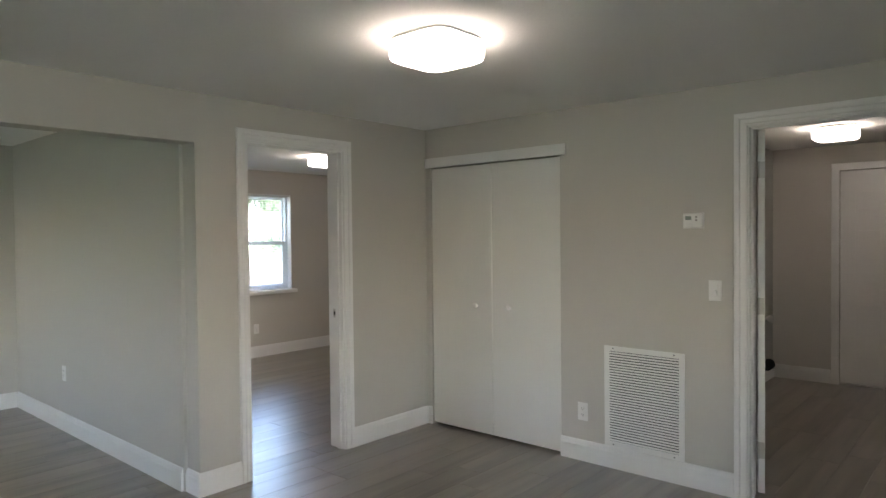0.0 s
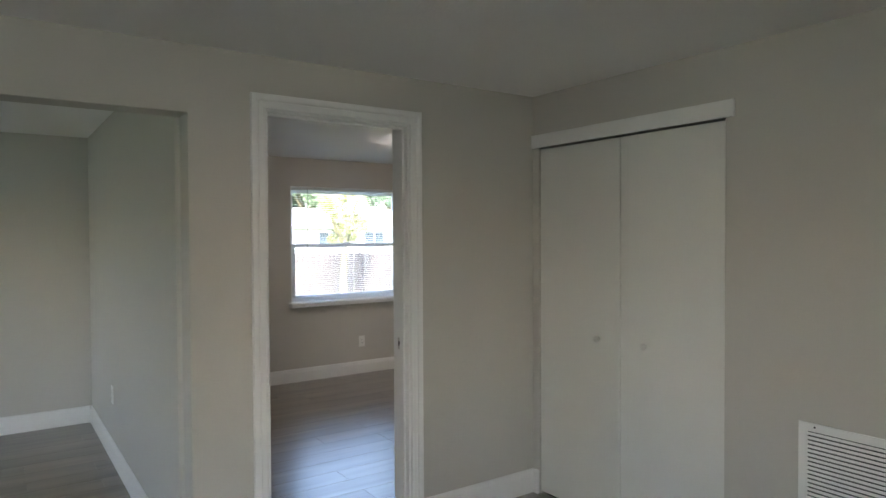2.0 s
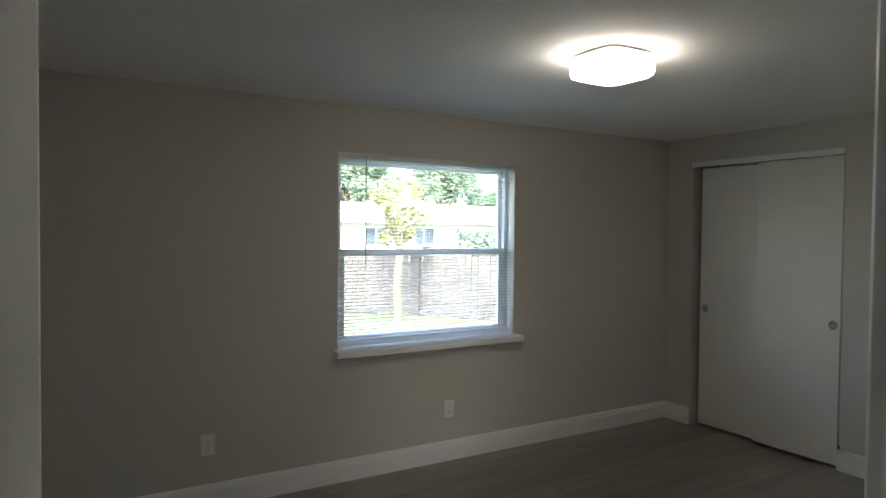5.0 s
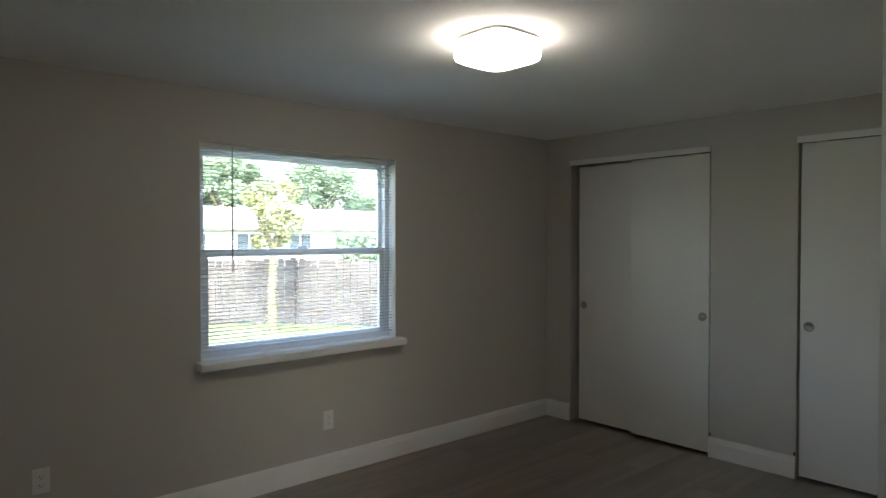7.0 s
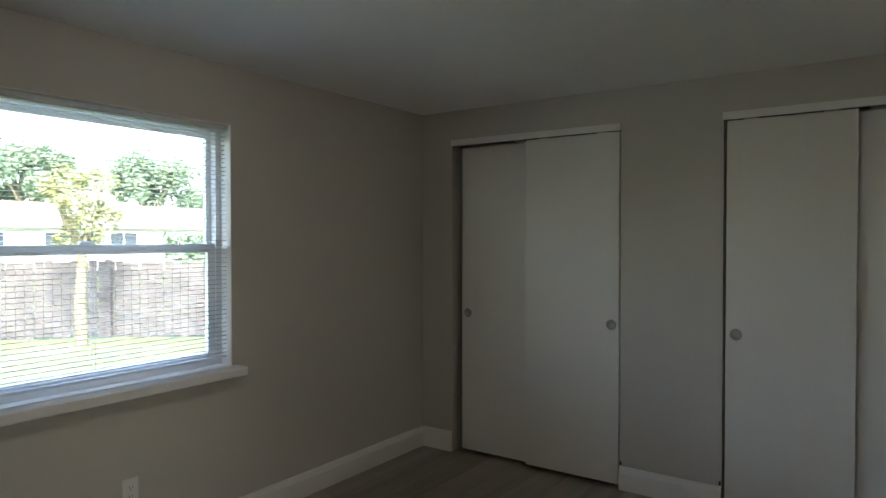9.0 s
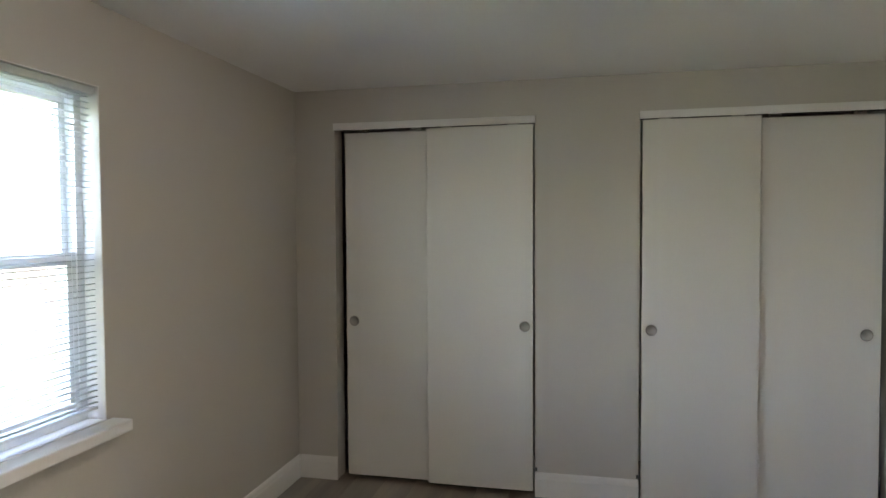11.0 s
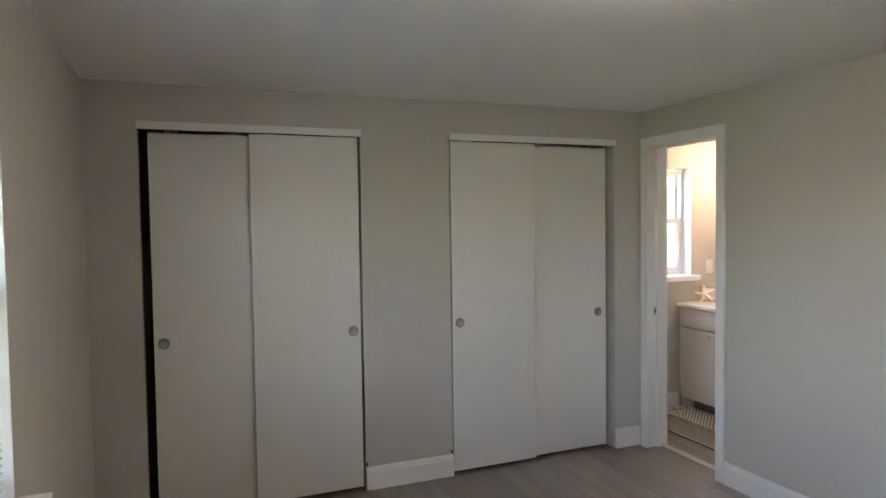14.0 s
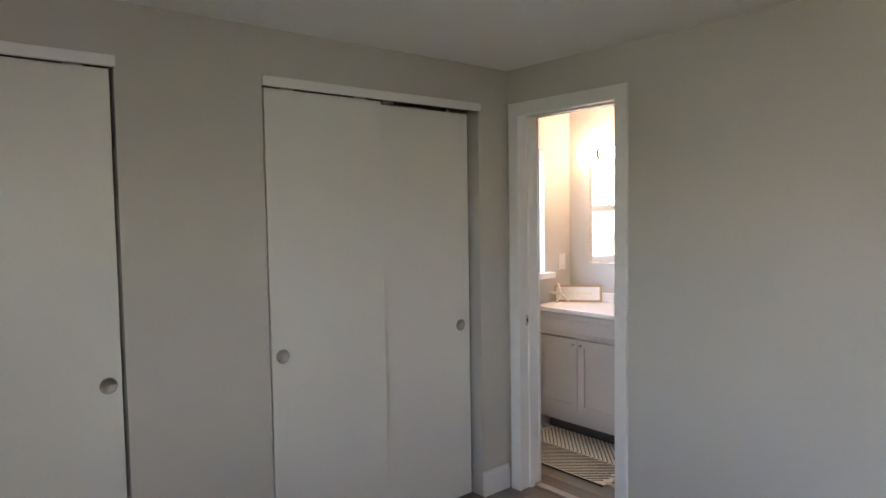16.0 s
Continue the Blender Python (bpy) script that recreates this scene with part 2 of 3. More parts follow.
def thing(name, m, label, category, group="", kind=""):
    ob = new(name)
    ob.empty_display_size = 0.1
    ob.matrix_basis = m
    return tagged(ob, label, category, group, kind)


# ---- plan ----
YW = 7.05     # window wall, room side
XC = 6.775    # closet wall, bedroom side
YS = 3.71     # bedroom side of the wall with the doors
YH = 3.57     # its hall and bathroom side
XH = 3.97     # hall's right-hand wall
XP = 2.055    # partition, living-room side
YL = 6.67     # living room's far wall
XE = 7.36     # east wall of the bathroom and the laundry room
YB = 2.45     # bathroom wall with the mirror
CEIL = 2.27
GROUND = -0.35


def wall(name, along, a0, a1, d0, d1, openings=(), label="greige painted drywall wall", z1=CEIL, mat=None):
    """A wall along x or y from a0 to a1, between d0 and d1, with openings (from, to, bottom, top)."""
    cut_a = sorted({a0, a1, *(v for o in openings for v in o[:2])})
    cut_z = sorted({-0.02, z1, *(v if v > 0 else -0.02 for o in openings for v in o[2:])})
    solid = {(i, k): not any(o0 < (p + q) / 2 < o1 and zb < (u + v) / 2 + (0.02 if zb == 0 else 0) < zt for o0, o1, zb, zt in openings)
             for i, (p, q) in enumerate(zip(cut_a, cut_a[1:])) for k, (u, v) in enumerate(zip(cut_z, cut_z[1:]))}
    bm, made = bmesh.new(), {}

    def corner(i, k, d):
        if (i, k, d) not in made:
            made[i, k, d] = bm.verts.new((cut_a[i], d, cut_z[k]) if along == "x" else (d, cut_a[i], cut_z[k]))
        return made[i, k, d]
    for (i, k), full in solid.items():
        if not full:
            continue
        for d in (d0, d1):
            bm.faces.new([corner(i, k, d), corner(i + 1, k, d), corner(i + 1, k + 1, d), corner(i, k + 1, d)])
        for (ni, nk), (ea, eb) in (((i - 1, k), ((i, k), (i, k + 1))), ((i + 1, k), ((i + 1, k), (i + 1, k + 1))),
                                   ((i, k - 1), ((i, k), (i + 1, k))), ((i, k + 1), ((i, k + 1), (i + 1, k + 1)))):
            if not solid.get((ni, nk), False):
                bm.faces.new([corner(*ea, d0), corner(*eb, d0), corner(*eb, d1), corner(*ea, d1)])
    bmesh.ops.recalc_face_normals(bm, faces=bm.faces[:])
    return structure(name, bm, mat or M_WALL, label, "wall")


WIN = (3.89, 5.205, 0.80, 1.985)
BWIN = (2.73, 3.42, 1.085, 1.96)
wall("wall_north", "x", XP, 7.56, YW, YW + 0.2, [WIN], "greige painted drywall wall round the bedroom window")
wall("wall_living_north", "x", -2.2, XP, YL, YL + 0.2)
wall("wall_partition", "y", YS, YW, XP, XP + 0.12)
wall("wall_middle", "x", -2.0, XE, YH, YS, [(-1.3, 2.075, 0, 1.992), (2.40, 3.13, 0, 2.035), (6.063, 6.705, 0, 2.044)],
     "greige painted drywall wall with a wide cased opening and two doorways")
wall("wall_hall_east", "y", -1.6, YH, XH, XH + 0.115, [(2.375, 3.52, 0, 1.985), (0.455, 1.215, 0, 2.03)],
     "greige painted drywall wall with closet and doorway")
wall("wall_closet", "y", YS, YW, XC, XC + 0.115, [(5.655, 6.805, 0, 2.06), (3.92, 5.11, 0, 2.06)],
     "greige painted drywall wall with two closet openings")
wall("wall_closet_back", "y", YS, YW, 7.45, 7.56)
wall("wall_closet_divider", "x", XC + 0.115, 7.45, 5.35, 5.43)
wall("wall_laundry_north", "x", XH + 0.115, XE, 1.965, 2.065)
wall("wall_laundry_east", "y", -1.6, 2.065, XE, XE + 0.14, [(0.55, 1.385, 0, 2.03)])
wall("wall_hall_closet_back", "y", 2.065, YH, 4.70, 4.80)
wall("wall_bath_south", "x", 4.80, XE, YB - 0.1, YB)
wall("wall_bath_east", "y", YB - 0.1, YH + 0.13, XE, XE + 0.18, [BWIN])
# unseen hall window, placed so that light falls on the south-facing wall
HWIN = (-1.0, 0.6, 0.8, 2.0)
wall("wall_south", "x", -2.2, XE + 0.14, -1.8, -1.6, [HWIN])
LWIN = (4.4, 5.6, 0.8, 2.0)
wall("wall_west", "y", -1.6, YL, -2.2, -2.0, [LWIN])
structure("ceiling", boxes((-2.2, 7.56, -1.8, YW + 0.2, CEIL, CEIL + 0.12)), M_CEIL, "off-white textured drywall ceiling", "ceiling")
# unseen roof; south and west eaves extended to keep sun out of the windows
structure("sunshade_roof_deck", boxes((-4.2, 7.96, -4.0, YW + 0.45, CEIL + 0.14, CEIL + 0.3)), M_ROOF, "unseen flat roof deck with eaves deepened to block the sun", "roof")


def baseboard(x0, y0, x1, y1, nx, ny):
    prof = ((0.0005, 0.0), (0.0155, 0.0), (0.0155, 0.098), (0.0125, 0.106), (0.0105, 0.121), (0.006, 0.131), (0.0005, 0.134))
    bm = swept([[(x + nx * d, y + ny * d, z + 0.0005) for d, z in prof] for x, y in ((x0, y0), (x1, y1))])
    return structure("baseboard", bm, M_TRIM, "white painted wooden baseboard", "baseboard")


B = 0.0155
for seg in (
    (XP + 0.12, YW, XC, YW, 0, -1),
    (XC, 6.805, XC, YW - B, -1, 0), (XC, 5.11, XC, 5.655, -1, 0), (XC, YS + B, XC, 3.92, -1, 0),
    (3.205, YS, 6.016, YS, 0, 1), (XP + 0.12, YS, 2.33, YS, 0, 1), (XP + 0.12, YS, XP + 0.12, YW, 1, 0),
    (2.075 - B, YH, 2.332, YH, 0, -1), (3.204, YH, XH, YH, 0, -1),
    (2.075, YH, 2.075, YS, -1, 0),
    (XP, YS + B, XP, YL, -1, 0), (-2.0, YL, XP - B, YL, 0, -1),
    (XH, 3.52, XH, YH - B, -1, 0), (XH, 1.285, XH, 2.375, -1, 0), (XH, -1.6, XH, 0.385, -1, 0),
    (XH + 0.115, 1.965, XE, 1.965, 0, -1), (XE, 1.455, XE, 1.965 - B, -1, 0), (XE, -1.6, XE, 0.48, -1, 0),
    (XE, 2.87, XE, YH, -1, 0), (4.8, YB, 6.585, YB, 0, 1), (-2.0, -1.6, XH, -1.6, 0, 1), (-2.0, -1.6, -2.0, YL, 1, 0),
):
    baseboard(*seg)

FLUTED = ((0.0, 0.0), (0.0, 0.011), (0.006, 0.014), (0.013, 0.011), (0.032, 0.0125), (0.037, 0.009), (0.042, 0.016), (0.052, 0.0185), (0.064, 0.0185), (0.068, 0.015), (0.068, 0.0))
FLAT = ((0.0, 0.0), (0.0, 0.012), (0.003, 0.015), (0.062, 0.018), (0.066, 0.015), (0.066, 0.0))


def casing(along, a0, a1, top, face, out, prof, label="white painted door casing"):
    """A mitred door surround on the face of a wall; out is the side it stands proud of."""
    st = []
    for side in ("l", "tl", "tr", "r"):
        ring = []
        for u, d in prof:
            a = (a0 - u) if side in ("l", "tl") else (a1 + u)
            z = 0.001 if side in ("l", "r") else top + u
            q = face + out * (d + 0.0005)
            ring.append((a, q, z) if along == "x" else (q, a, z))
        st.append(ring)
    return structure("door_casing", swept(st), M_TRIM, label, "casing")


def jamb(along, a0, a1, top, d0, d1, stop):
    """Lining of a doorway with its door stop."""
    t = 0.018
    bm = bmesh.new()

    def put(p0, p1, q0, q1, z0, z1):
        quad_box(bm, *((p0, p1, q0, q1) if along == "x" else (q0, q1, p0, p1)), z0, z1)
    put(a0 - 0.002, a0 + t, d0 - 0.002, d1 + 0.002, 0.001, top)
    put(a1 - t, a1 + 0.002, d0 - 0.002, d1 + 0.002, 0.001, top)
    put(a0 + t, a1 - t, d0 - 0.002, d1 + 0.002, top - t, top + 0.002)
    put(a0 + t, a0 + t + 0.011, stop, stop + 0.035, 0.001, top - t)
    put(a1 - t - 0.011, a1 - t, stop, stop + 0.035, 0.001, top - t)
    put(a0 + t + 0.011, a1 - t - 0.011, stop, stop + 0.035, top - t - 0.011, top - t)
    return structure("door_jamb", bm, M_TRIM, "white painted door jamb with stop", "door frame")


casing("x", 2.40, 3.135, 2.035, YH, -1, FLUTED)
casing("x", 2.40, 3.135, 2.035, YS, 1, [(u, d * 1.9) for u, d in FLUTED])
jamb_bed = jamb("x", 2.39, 3.142, 2.045, YH, YS, YH + 0.03)
casing("x", 6.083, 6.683, 2.022, YS, 1, FLAT)
casing("x", 6.083, 6.683, 2.022, YH, -1, FLAT)
jamb_bath = jamb("x", 6.061, 6.707, 2.046, YH, YS, YH + 0.045)
casing("y", 0.455, 1.215, 2.03, XH, -1, FLUTED)
casing("y", 0.455, 1.215, 2.03, XH + 0.115, 1, FLUTED)
jamb("y", 0.445, 1.225, 2.04, XH, XH + 0.115, XH + 0.03)
casing("y", 0.55, 1.385, 2.03, XE, -1, FLAT)
structure("trim", box(6.078, 6.688, YH + 0.002, YH + 0.045, 0.001, 0.012, 0.004), M_STEEL, "aluminium threshold strip in the bathroom doorway", "threshold")

# ---- bedroom window, its sill and blind ----


def rail_frame(parent, name, x0, x1, z0, z1, y0, y1, w, wb=None, mat=None):
    """Four rails round a pane, as one frame mesh."""
    wb = wb or w
    bm = boxes((x0, x0 + w, y0, y1, z0, z1), (x1 - w, x1, y0, y1, z0, z1),
               (x0 + w, x1 - w, y0 + 0.001, y1 - 0.001, z1 - w, z1), (x0 + w, x1 - w, y0 + 0.001, y1 - 0.001, z0, z0 + wb))
    return part(name, bm, mat or M_VINYL, parent)


def pane(parent, x0, x1, z0, z1, y):
    p = part("pane", boxes((x0, x1, y, y + 0.004, z0, z1)), M_GLASS, parent, "clear window pane")
    p.visible_shadow = False
    return p


def hung_window(name, m, w, z0, z1, mid, label):
    """A single-hung window in the plane y = 0 of m, the room at negative y."""
    win = thing(name, m, label, "window", kind="structure")
    rail_frame(win, "window_frame", 0.001, w - 0.001, z0 + 0.001, z1 - 0.001, 0.0, 0.07, 0.035)
    up = rail_frame(win, "upper_sash", 0.034, w - 0.034, mid - 0.02, z1 - 0.034, 0.038, 0.062, 0.03)
    pane(up, 0.06, w - 0.06, mid + 0.005, z1 - 0.06, 0.048)
    low = rail_frame(win, "lower_sash", 0.034, w - 0.034, z0 + 0.034, mid + 0.022, 0.006, 0.032, 0.042, 0.034)
    pane(low, 0.07, w - 0.07, z0 + 0.06, mid - 0.015, 0.018)
    part("sash_lock", box(w / 2 - 0.03, w / 2 + 0.03, 0.0, 0.02, mid + 0.0225, mid + 0.036, 0.004), M_VINYL, low)
    return win


x0, x1, wz0, wz1 = WIN
hung_window("window_1", pose(x0, YW + 0.075, 0), x1 - x0, wz0, wz1, 1.38, "white vinyl single-hung bedroom window with closed sashes")
structure("window_sill", box(x0 - 0.03, x1 + 0.03, YW - 0.085, YW - 0.0005, 0.760, 0.803, 0.006), M_TRIM, "white painted projecting window sill", "sill")
structure("window_stool", boxes((x0 + 0.0005, x1 - 0.0005, YW, YW + 0.075, 0.796, 0.8035)), M_TRIM, "white painted inner window ledge", "sill")

structure("window_lining", boxes((x0 + 0.0005, x0 + 0.0045, YW + 0.001, YW + 0.075, 0.8035, wz1 - 0.0005), (x1 - 0.0045, x1 - 0.0005, YW + 0.001, YW + 0.075, 0.8035, wz1 - 0.0005), (x0 + 0.0045, x1 - 0.0045, YW + 0.001, YW + 0.075, wz1 - 0.0045, wz1 - 0.0005)), M_TRIM, "white painted lining of the bedroom window opening", "window trim")

blind = thing("window_blind", pose(x0, YW + 0.035, 0), "lowered white aluminium mini blind with open slats in the window", "blind")
BW = x1 - x0
part("headrail", box(0.006, BW - 0.006, -0.02, 0.012, wz1 - 0.031, wz1 - 0.006, 0.003), M_SLAT, blind)
part("bottom_rail", box(0.012, BW - 0.012, -0.0125, 0.0125, 0.842, 0.853, 0.003), M_SLAT, blind)
slat_bm = swept([[(px, q, 0.0022 * (1 - (q / 0.0125) ** 2) + dz) for q, dz in
                  ((-0.0125, 0), (-0.006, 0), (0.0, 0), (0.006, 0), (0.0125, 0), (0.006, -0.0006), (0, -0.0006), (-0.006, -0.0006))]
                 for px in (0.010, BW - 0.010)])
slat_me = mesh_from("slat", slat_bm, M_SLAT, True)
n_slats = 52
for i in range(n_slats):
    s = new("slat", slat_me)
    s.parent = blind
    s.location = (0, 0, 0.866 + (1.945 - 0.866) * i / (n_slats - 1) + random.uniform(-0.0006, 0.0006))
    s.rotation_euler = (random.uniform(-0.03, 0.03), random.uniform(-0.0006, 0.0006), 0)
for cx in (0.12, BW / 2, BW - 0.12):
    part("ladder_cord", boxes((cx - 0.0007, cx + 0.0007, -0.0145, -0.0133, 0.848, 1.96), (cx - 0.0007, cx + 0.0007, 0.0133, 0.0145, 0.848, 1.96)), M_SLAT, blind)
wand = part("tilt_wand", moved(turned([(0.0035, 0), (0.0045, 0.01), (0.0045, 0.6), (0.003, 0.66), (0.002, 0.69)], 8), pose(0.185, -0.028, 1.275)), M_GREY, blind, "clear grey tilt wand")

# ---- bathroom window ----
by0, by1, bz0, bz1 = BWIN
hung_window("window_2", pose(XE + 0.09, by1, 0, 0, 0, -90), by1 - by0, bz0, bz1, 1.53, "white vinyl single-hung bathroom window")
structure("window_sill", box(XE - 0.07, XE - 0.0005, by0 - 0.035, by1 + 0.035, 1.045, 1.087, 0.006), M_TRIM, "white painted projecting bathroom window sill", "sill")
structure("window_stool", boxes((XE, XE + 0.09, by0 + 0.0005, by1 - 0.0005, 1.08, 1.0885)), M_TRIM, "white painted inner window ledge", "sill")
structure("window_lining", boxes((XE + 0.001, XE + 0.09, by0 + 0.0005, by0 + 0.0045, 1.0885, bz1 - 0.0005), (XE + 0.001, XE + 0.09, by1 - 0.0045, by1 - 0.0005, 1.0885, bz1 - 0.0005), (XE + 0.001, XE + 0.09, by0 + 0.0045, by1 - 0.0045, bz1 - 0.0045, bz1 - 0.0005)), M_TRIM, "white painted lining of the bathroom window opening", "window trim")
hung_window("window_3", pose(-2.1, LWIN[0], 0, 0, 0, 90), LWIN[1] - LWIN[0], LWIN[2], LWIN[3], 1.4, "unseen white vinyl window of the living room")
hung_window("window_4", pose(HWIN[1], -1.7, 0, 0, 0, 180), HWIN[1] - HWIN[0], HWIN[2], HWIN[3], 1.4, "unseen white vinyl window added to light the hall")

# ---- sliding closet doors ----


def finger_pull(parent, x, y, z):
    bm = turned([(0.030, 0.0), (0.030, -0.0015), (0.027, -0.0025), (0.0255, -0.001), (0.0245, 0.0005), (0.018, 0.0008), (0.008, 0.001)], 28, "x")
    part("finger_pull", moved(bm, pose(x - 0.001, y, z)), M_CUP, parent, "round satin metal finger pull", True)


def sliding_door(y0, y1, x, pull_y, group, top):
    d = thing("sliding_door", pose(x, 0, 0), "off-white flush sliding closet door with round finger pull", "closet door", group)
    part("panel", box(0, 0.03, y0, y1, 0.018, top, 0.0025), M_DOOR, d)
    finger_pull(d, 0, pull_y, 0.932)
    part("roller_hanger", boxes((0.008, 0.02, y0 + 0.08, y0 + 0.14, top, 2.058), (0.008, 0.02, y1 - 0.14, y1 - 0.08, top, 2.058)), M_NICKEL, d)


for y0, y1, near, group in ((5.655, 6.805, 0, "doors of the corner closet"), (3.92, 5.11, 1, "doors of the second closet")):
    f, b = XC + 0.012, XC + 0.05
    if near == 0:
        sliding_door(y0 + 0.012, 6.262, f, 5.712, group, 2.035)
        sliding_door(6.225, y1 - 0.045, b, 6.712, group, 2.027)
    else:
        sliding_door(4.523, y1 - 0.012, f, 5.048, group, 2.035)
        sliding_door(3.955, 4.56, b, 4.02, group, 2.027)
    structure("trim", box(XC - 0.016, XC - 0.0005, y0 - 0.004, y1 + 0.004, 2.037, 2.078, 0.003), M_TRIM, "white painted header trim over the sliding closet doors", "trim")
    structure("trim", boxes((XC + 0.02, XC + 0.11, y0 + 0.002, y1 - 0.002, 2.048, 2.0595)), M_DARK, "dark metal sliding door track", "track")

for by in (5.648, 5.117):
    bp = thing("door_bumper", pose(XC, by, 0.15), "small black bumper above the baseboard beside the closet", "bumper", "closet door bumpers")
    part("pad", box(-0.007, -0.0005, -0.005, 0.005, -0.011, 0.011, 0.002), M_BLACK, bp)

# ---- bifold closet in the hall ----
bif = thing("bifold_door", pose(XH, 0, 0), "off-white flush bifold closet door with two small knobs", "closet door")
for q0, q1, ky in ((2.379, 2.943, 2.79), (2.947, 3.514, 3.085)):
    leaf = part("door_leaf", box(0.008, 0.036, q0, q1, 0.018, 1.966, 0.0025), M_DOOR, bif)
    part("knob", moved(turned([(0.011, 0.0), (0.008, -0.006), (0.008, -0.012), (0.016, -0.018), (0.017, -0.024), (0.012, -0.030), (0.003, -0.032)], 20, "x"), pose(0.009, ky, 0.945)), M_DOOR, leaf, "small white knob", True)
structure("trim", box(XH - 0.016, XH - 0.0005, 2.33, 3.568, 1.974, 2.048, 0.003), M_TRIM, "white painted header trim over the bifold closet", "trim")

# ---- hall wall: return air grille, thermostat, switch, outlet ----


def grille():
    g = thing("return_air_grille", pose(XH, 0, 0), "white metal return air grille with narrow louvres", "air grille")
    q0, q1, z0, z1 = 1.557, 2.060, 0.1365, 0.762
    w = 0.032
    bm = boxes((-0.009, -0.001, q0, q0 + w, z0, z1), (-0.009, -0.001, q1 - w, q1, z0, z1), (-0.0088, -0.001, q0 + w, q1 - w, z1 - w, z1), (-0.0088, -0.001, q0 + w, q1 - w, z0, z0 + w))
    part("frame", bm, M_TRIM, g)
    # no duct is modelled: a near-black sheet paints the shade between louvres
    part("backing", boxes((-0.0025, -0.001, q0 + w, q1 - w, z0 + w, z1 - w)), M_SLOT, g, "dark sheet painting the duct's shade behind the louvres")
    me = mesh_from("louvre", moved(box(-0.001, 0.001, q0 + w, q1 - w, -0.0055, 0.0055), Matrix.Identity(4)), M_TRIM)
    n = 34
    for i in range(n):
        o = new("louvre", me)
        o.parent = g
        o.location = (-0.0075, 0, z0 + w + 0.009 + (z1 - z0 - 2 * w - 0.018) * i / (n - 1))
        o.rotation_euler = (0, radians(32), 0)
    for sy in (q0 + 0.06, q1 - 0.06):
        for sz in (z0 + 0.014, z1 - 0.014):
            part("screw", moved(turned([(0.004, 0), (0.004, -0.001), (0.0015, -0.002)], 10, "x"), pose(-0.009, sy, sz)), M_SLOT, g)


grille()

th = thing("thermostat", pose(XH, 1.503, 1.527), "white wall thermostat with small grey display", "thermostat")
part("body", box(-0.026, -0.001, -0.056, 0.056, -0.042, 0.042, 0.007, 3), M_PLATE, th)
part("back_plate", box(-0.006, -0.0008, -0.059, 0.059, -0.045, 0.045, 0.002), M_PLATE, th)
part("display", box(-0.0275, -0.0255, 0.006, 0.040, 0.004, 0.026, 0.0006), M_GREY, th, "dark grey display")
for by, bz in ((-0.022, 0.020), (-0.022, 0.002), (0.036, -0.024), (0.022, -0.024), (0.008, -0.024)):
    part("button", box(-0.0285, -0.0255, by - 0.006, by + 0.006, bz - 0.005, bz + 0.005, 0.001), M_PLATE if bz < 0 else M_CUP, th)


def plate(name, m, label, category, rocker=False, duplex=True):
    """A cover plate facing -y of m."""
    p = thing(name, m, label, category)
    part("cover_plate", box(-0.036, 0.036, -0.006, -0.0005, -0.058, 0.058, 0.0025), M_PLATE, p)
    if rocker:
        inset = part("switch_inset", box(-0.0165, 0.0165, -0.0085, -0.004, -0.033, 0.033, 0.0015), M_PLATE, p)
        part("toggle", moved(box(-0.010, 0.010, -0.015, -0.006, -0.021, 0.005, 0.002), pose(0, 0, 0, 8)), M_TRIM, inset)
    else:
        for dz in (-0.02, 0.02):
            r = part("receptacle", moved(turned([(0.0165, 0), (0.0165, -0.003), (0.015, -0.0035)], 20, "y"), pose(0, -0.0055, dz)), M_PLATE, p)
            part("slot", boxes((-0.0075, -0.0055, -0.0095, -0.0085, dz - 0.003, dz + 0.006), (0.0055, 0.0075, -0.0095, -0.0085, dz - 0.003, dz + 0.006), (-0.002, 0.002, -0.0095, -0.0085, dz - 0.011, dz - 0.007)), M_SLOT, r, "dark slots")
    for sz in (-0.0485, 0.0485) if rocker else (0.0,):
        part("screw", moved(turned([(0.003, 0), (0.003, -0.001), (0.001, -0.0015)], 10, "y"), pose(0, -0.006, sz)), M_PLATE, p)
    return p


plate("light_switch", pose(XH, 1.385, 1.135, 0, 0, -90), "white light switch on the hall wall", "light switch", True)
plate("wall_outlet", pose(XH, 2.215, 0.318, 0, 0, -90), "white duplex outlet beside the air grille", "outlet")
plate("wall_outlet", pose(4.678, YW, 0.345), "white duplex outlet below the bedroom window", "outlet")
plate("wall_outlet", pose(3.145, YW, 0.348), "white duplex outlet on the bare bedroom wall", "outlet")
plate("wall_outlet", pose(XP, 5.56, 0.44, 0, 0, -90), "white outlet on the living room partition", "outlet")
plate("wall_outlet", pose(1.37, YL, 0.31), "white outlet on the living room end wall", "outlet")
plate("light_switch", pose(XE, 2.545, 1.15, 0, 0, -90), "white switch beside the bathroom mirror", "light switch", True)

# ---- hinges and strikes in the doorways ----
for hz in (1.83, 1.08, 0.24):
    hg = part("hinge", moved(boxes((0, 0.0025, -0.03, 0.025, -0.045, 0.045)), pose(2.4085, YS - 0.03, hz)), M_NICKEL, jamb_bed, "satin nickel butt hinge")
    part("pin", moved(turned([(0.006, -0.047), (0.006, 0.047)], 10), pose(2.4135, YS, hz)), M_NICKEL, hg)
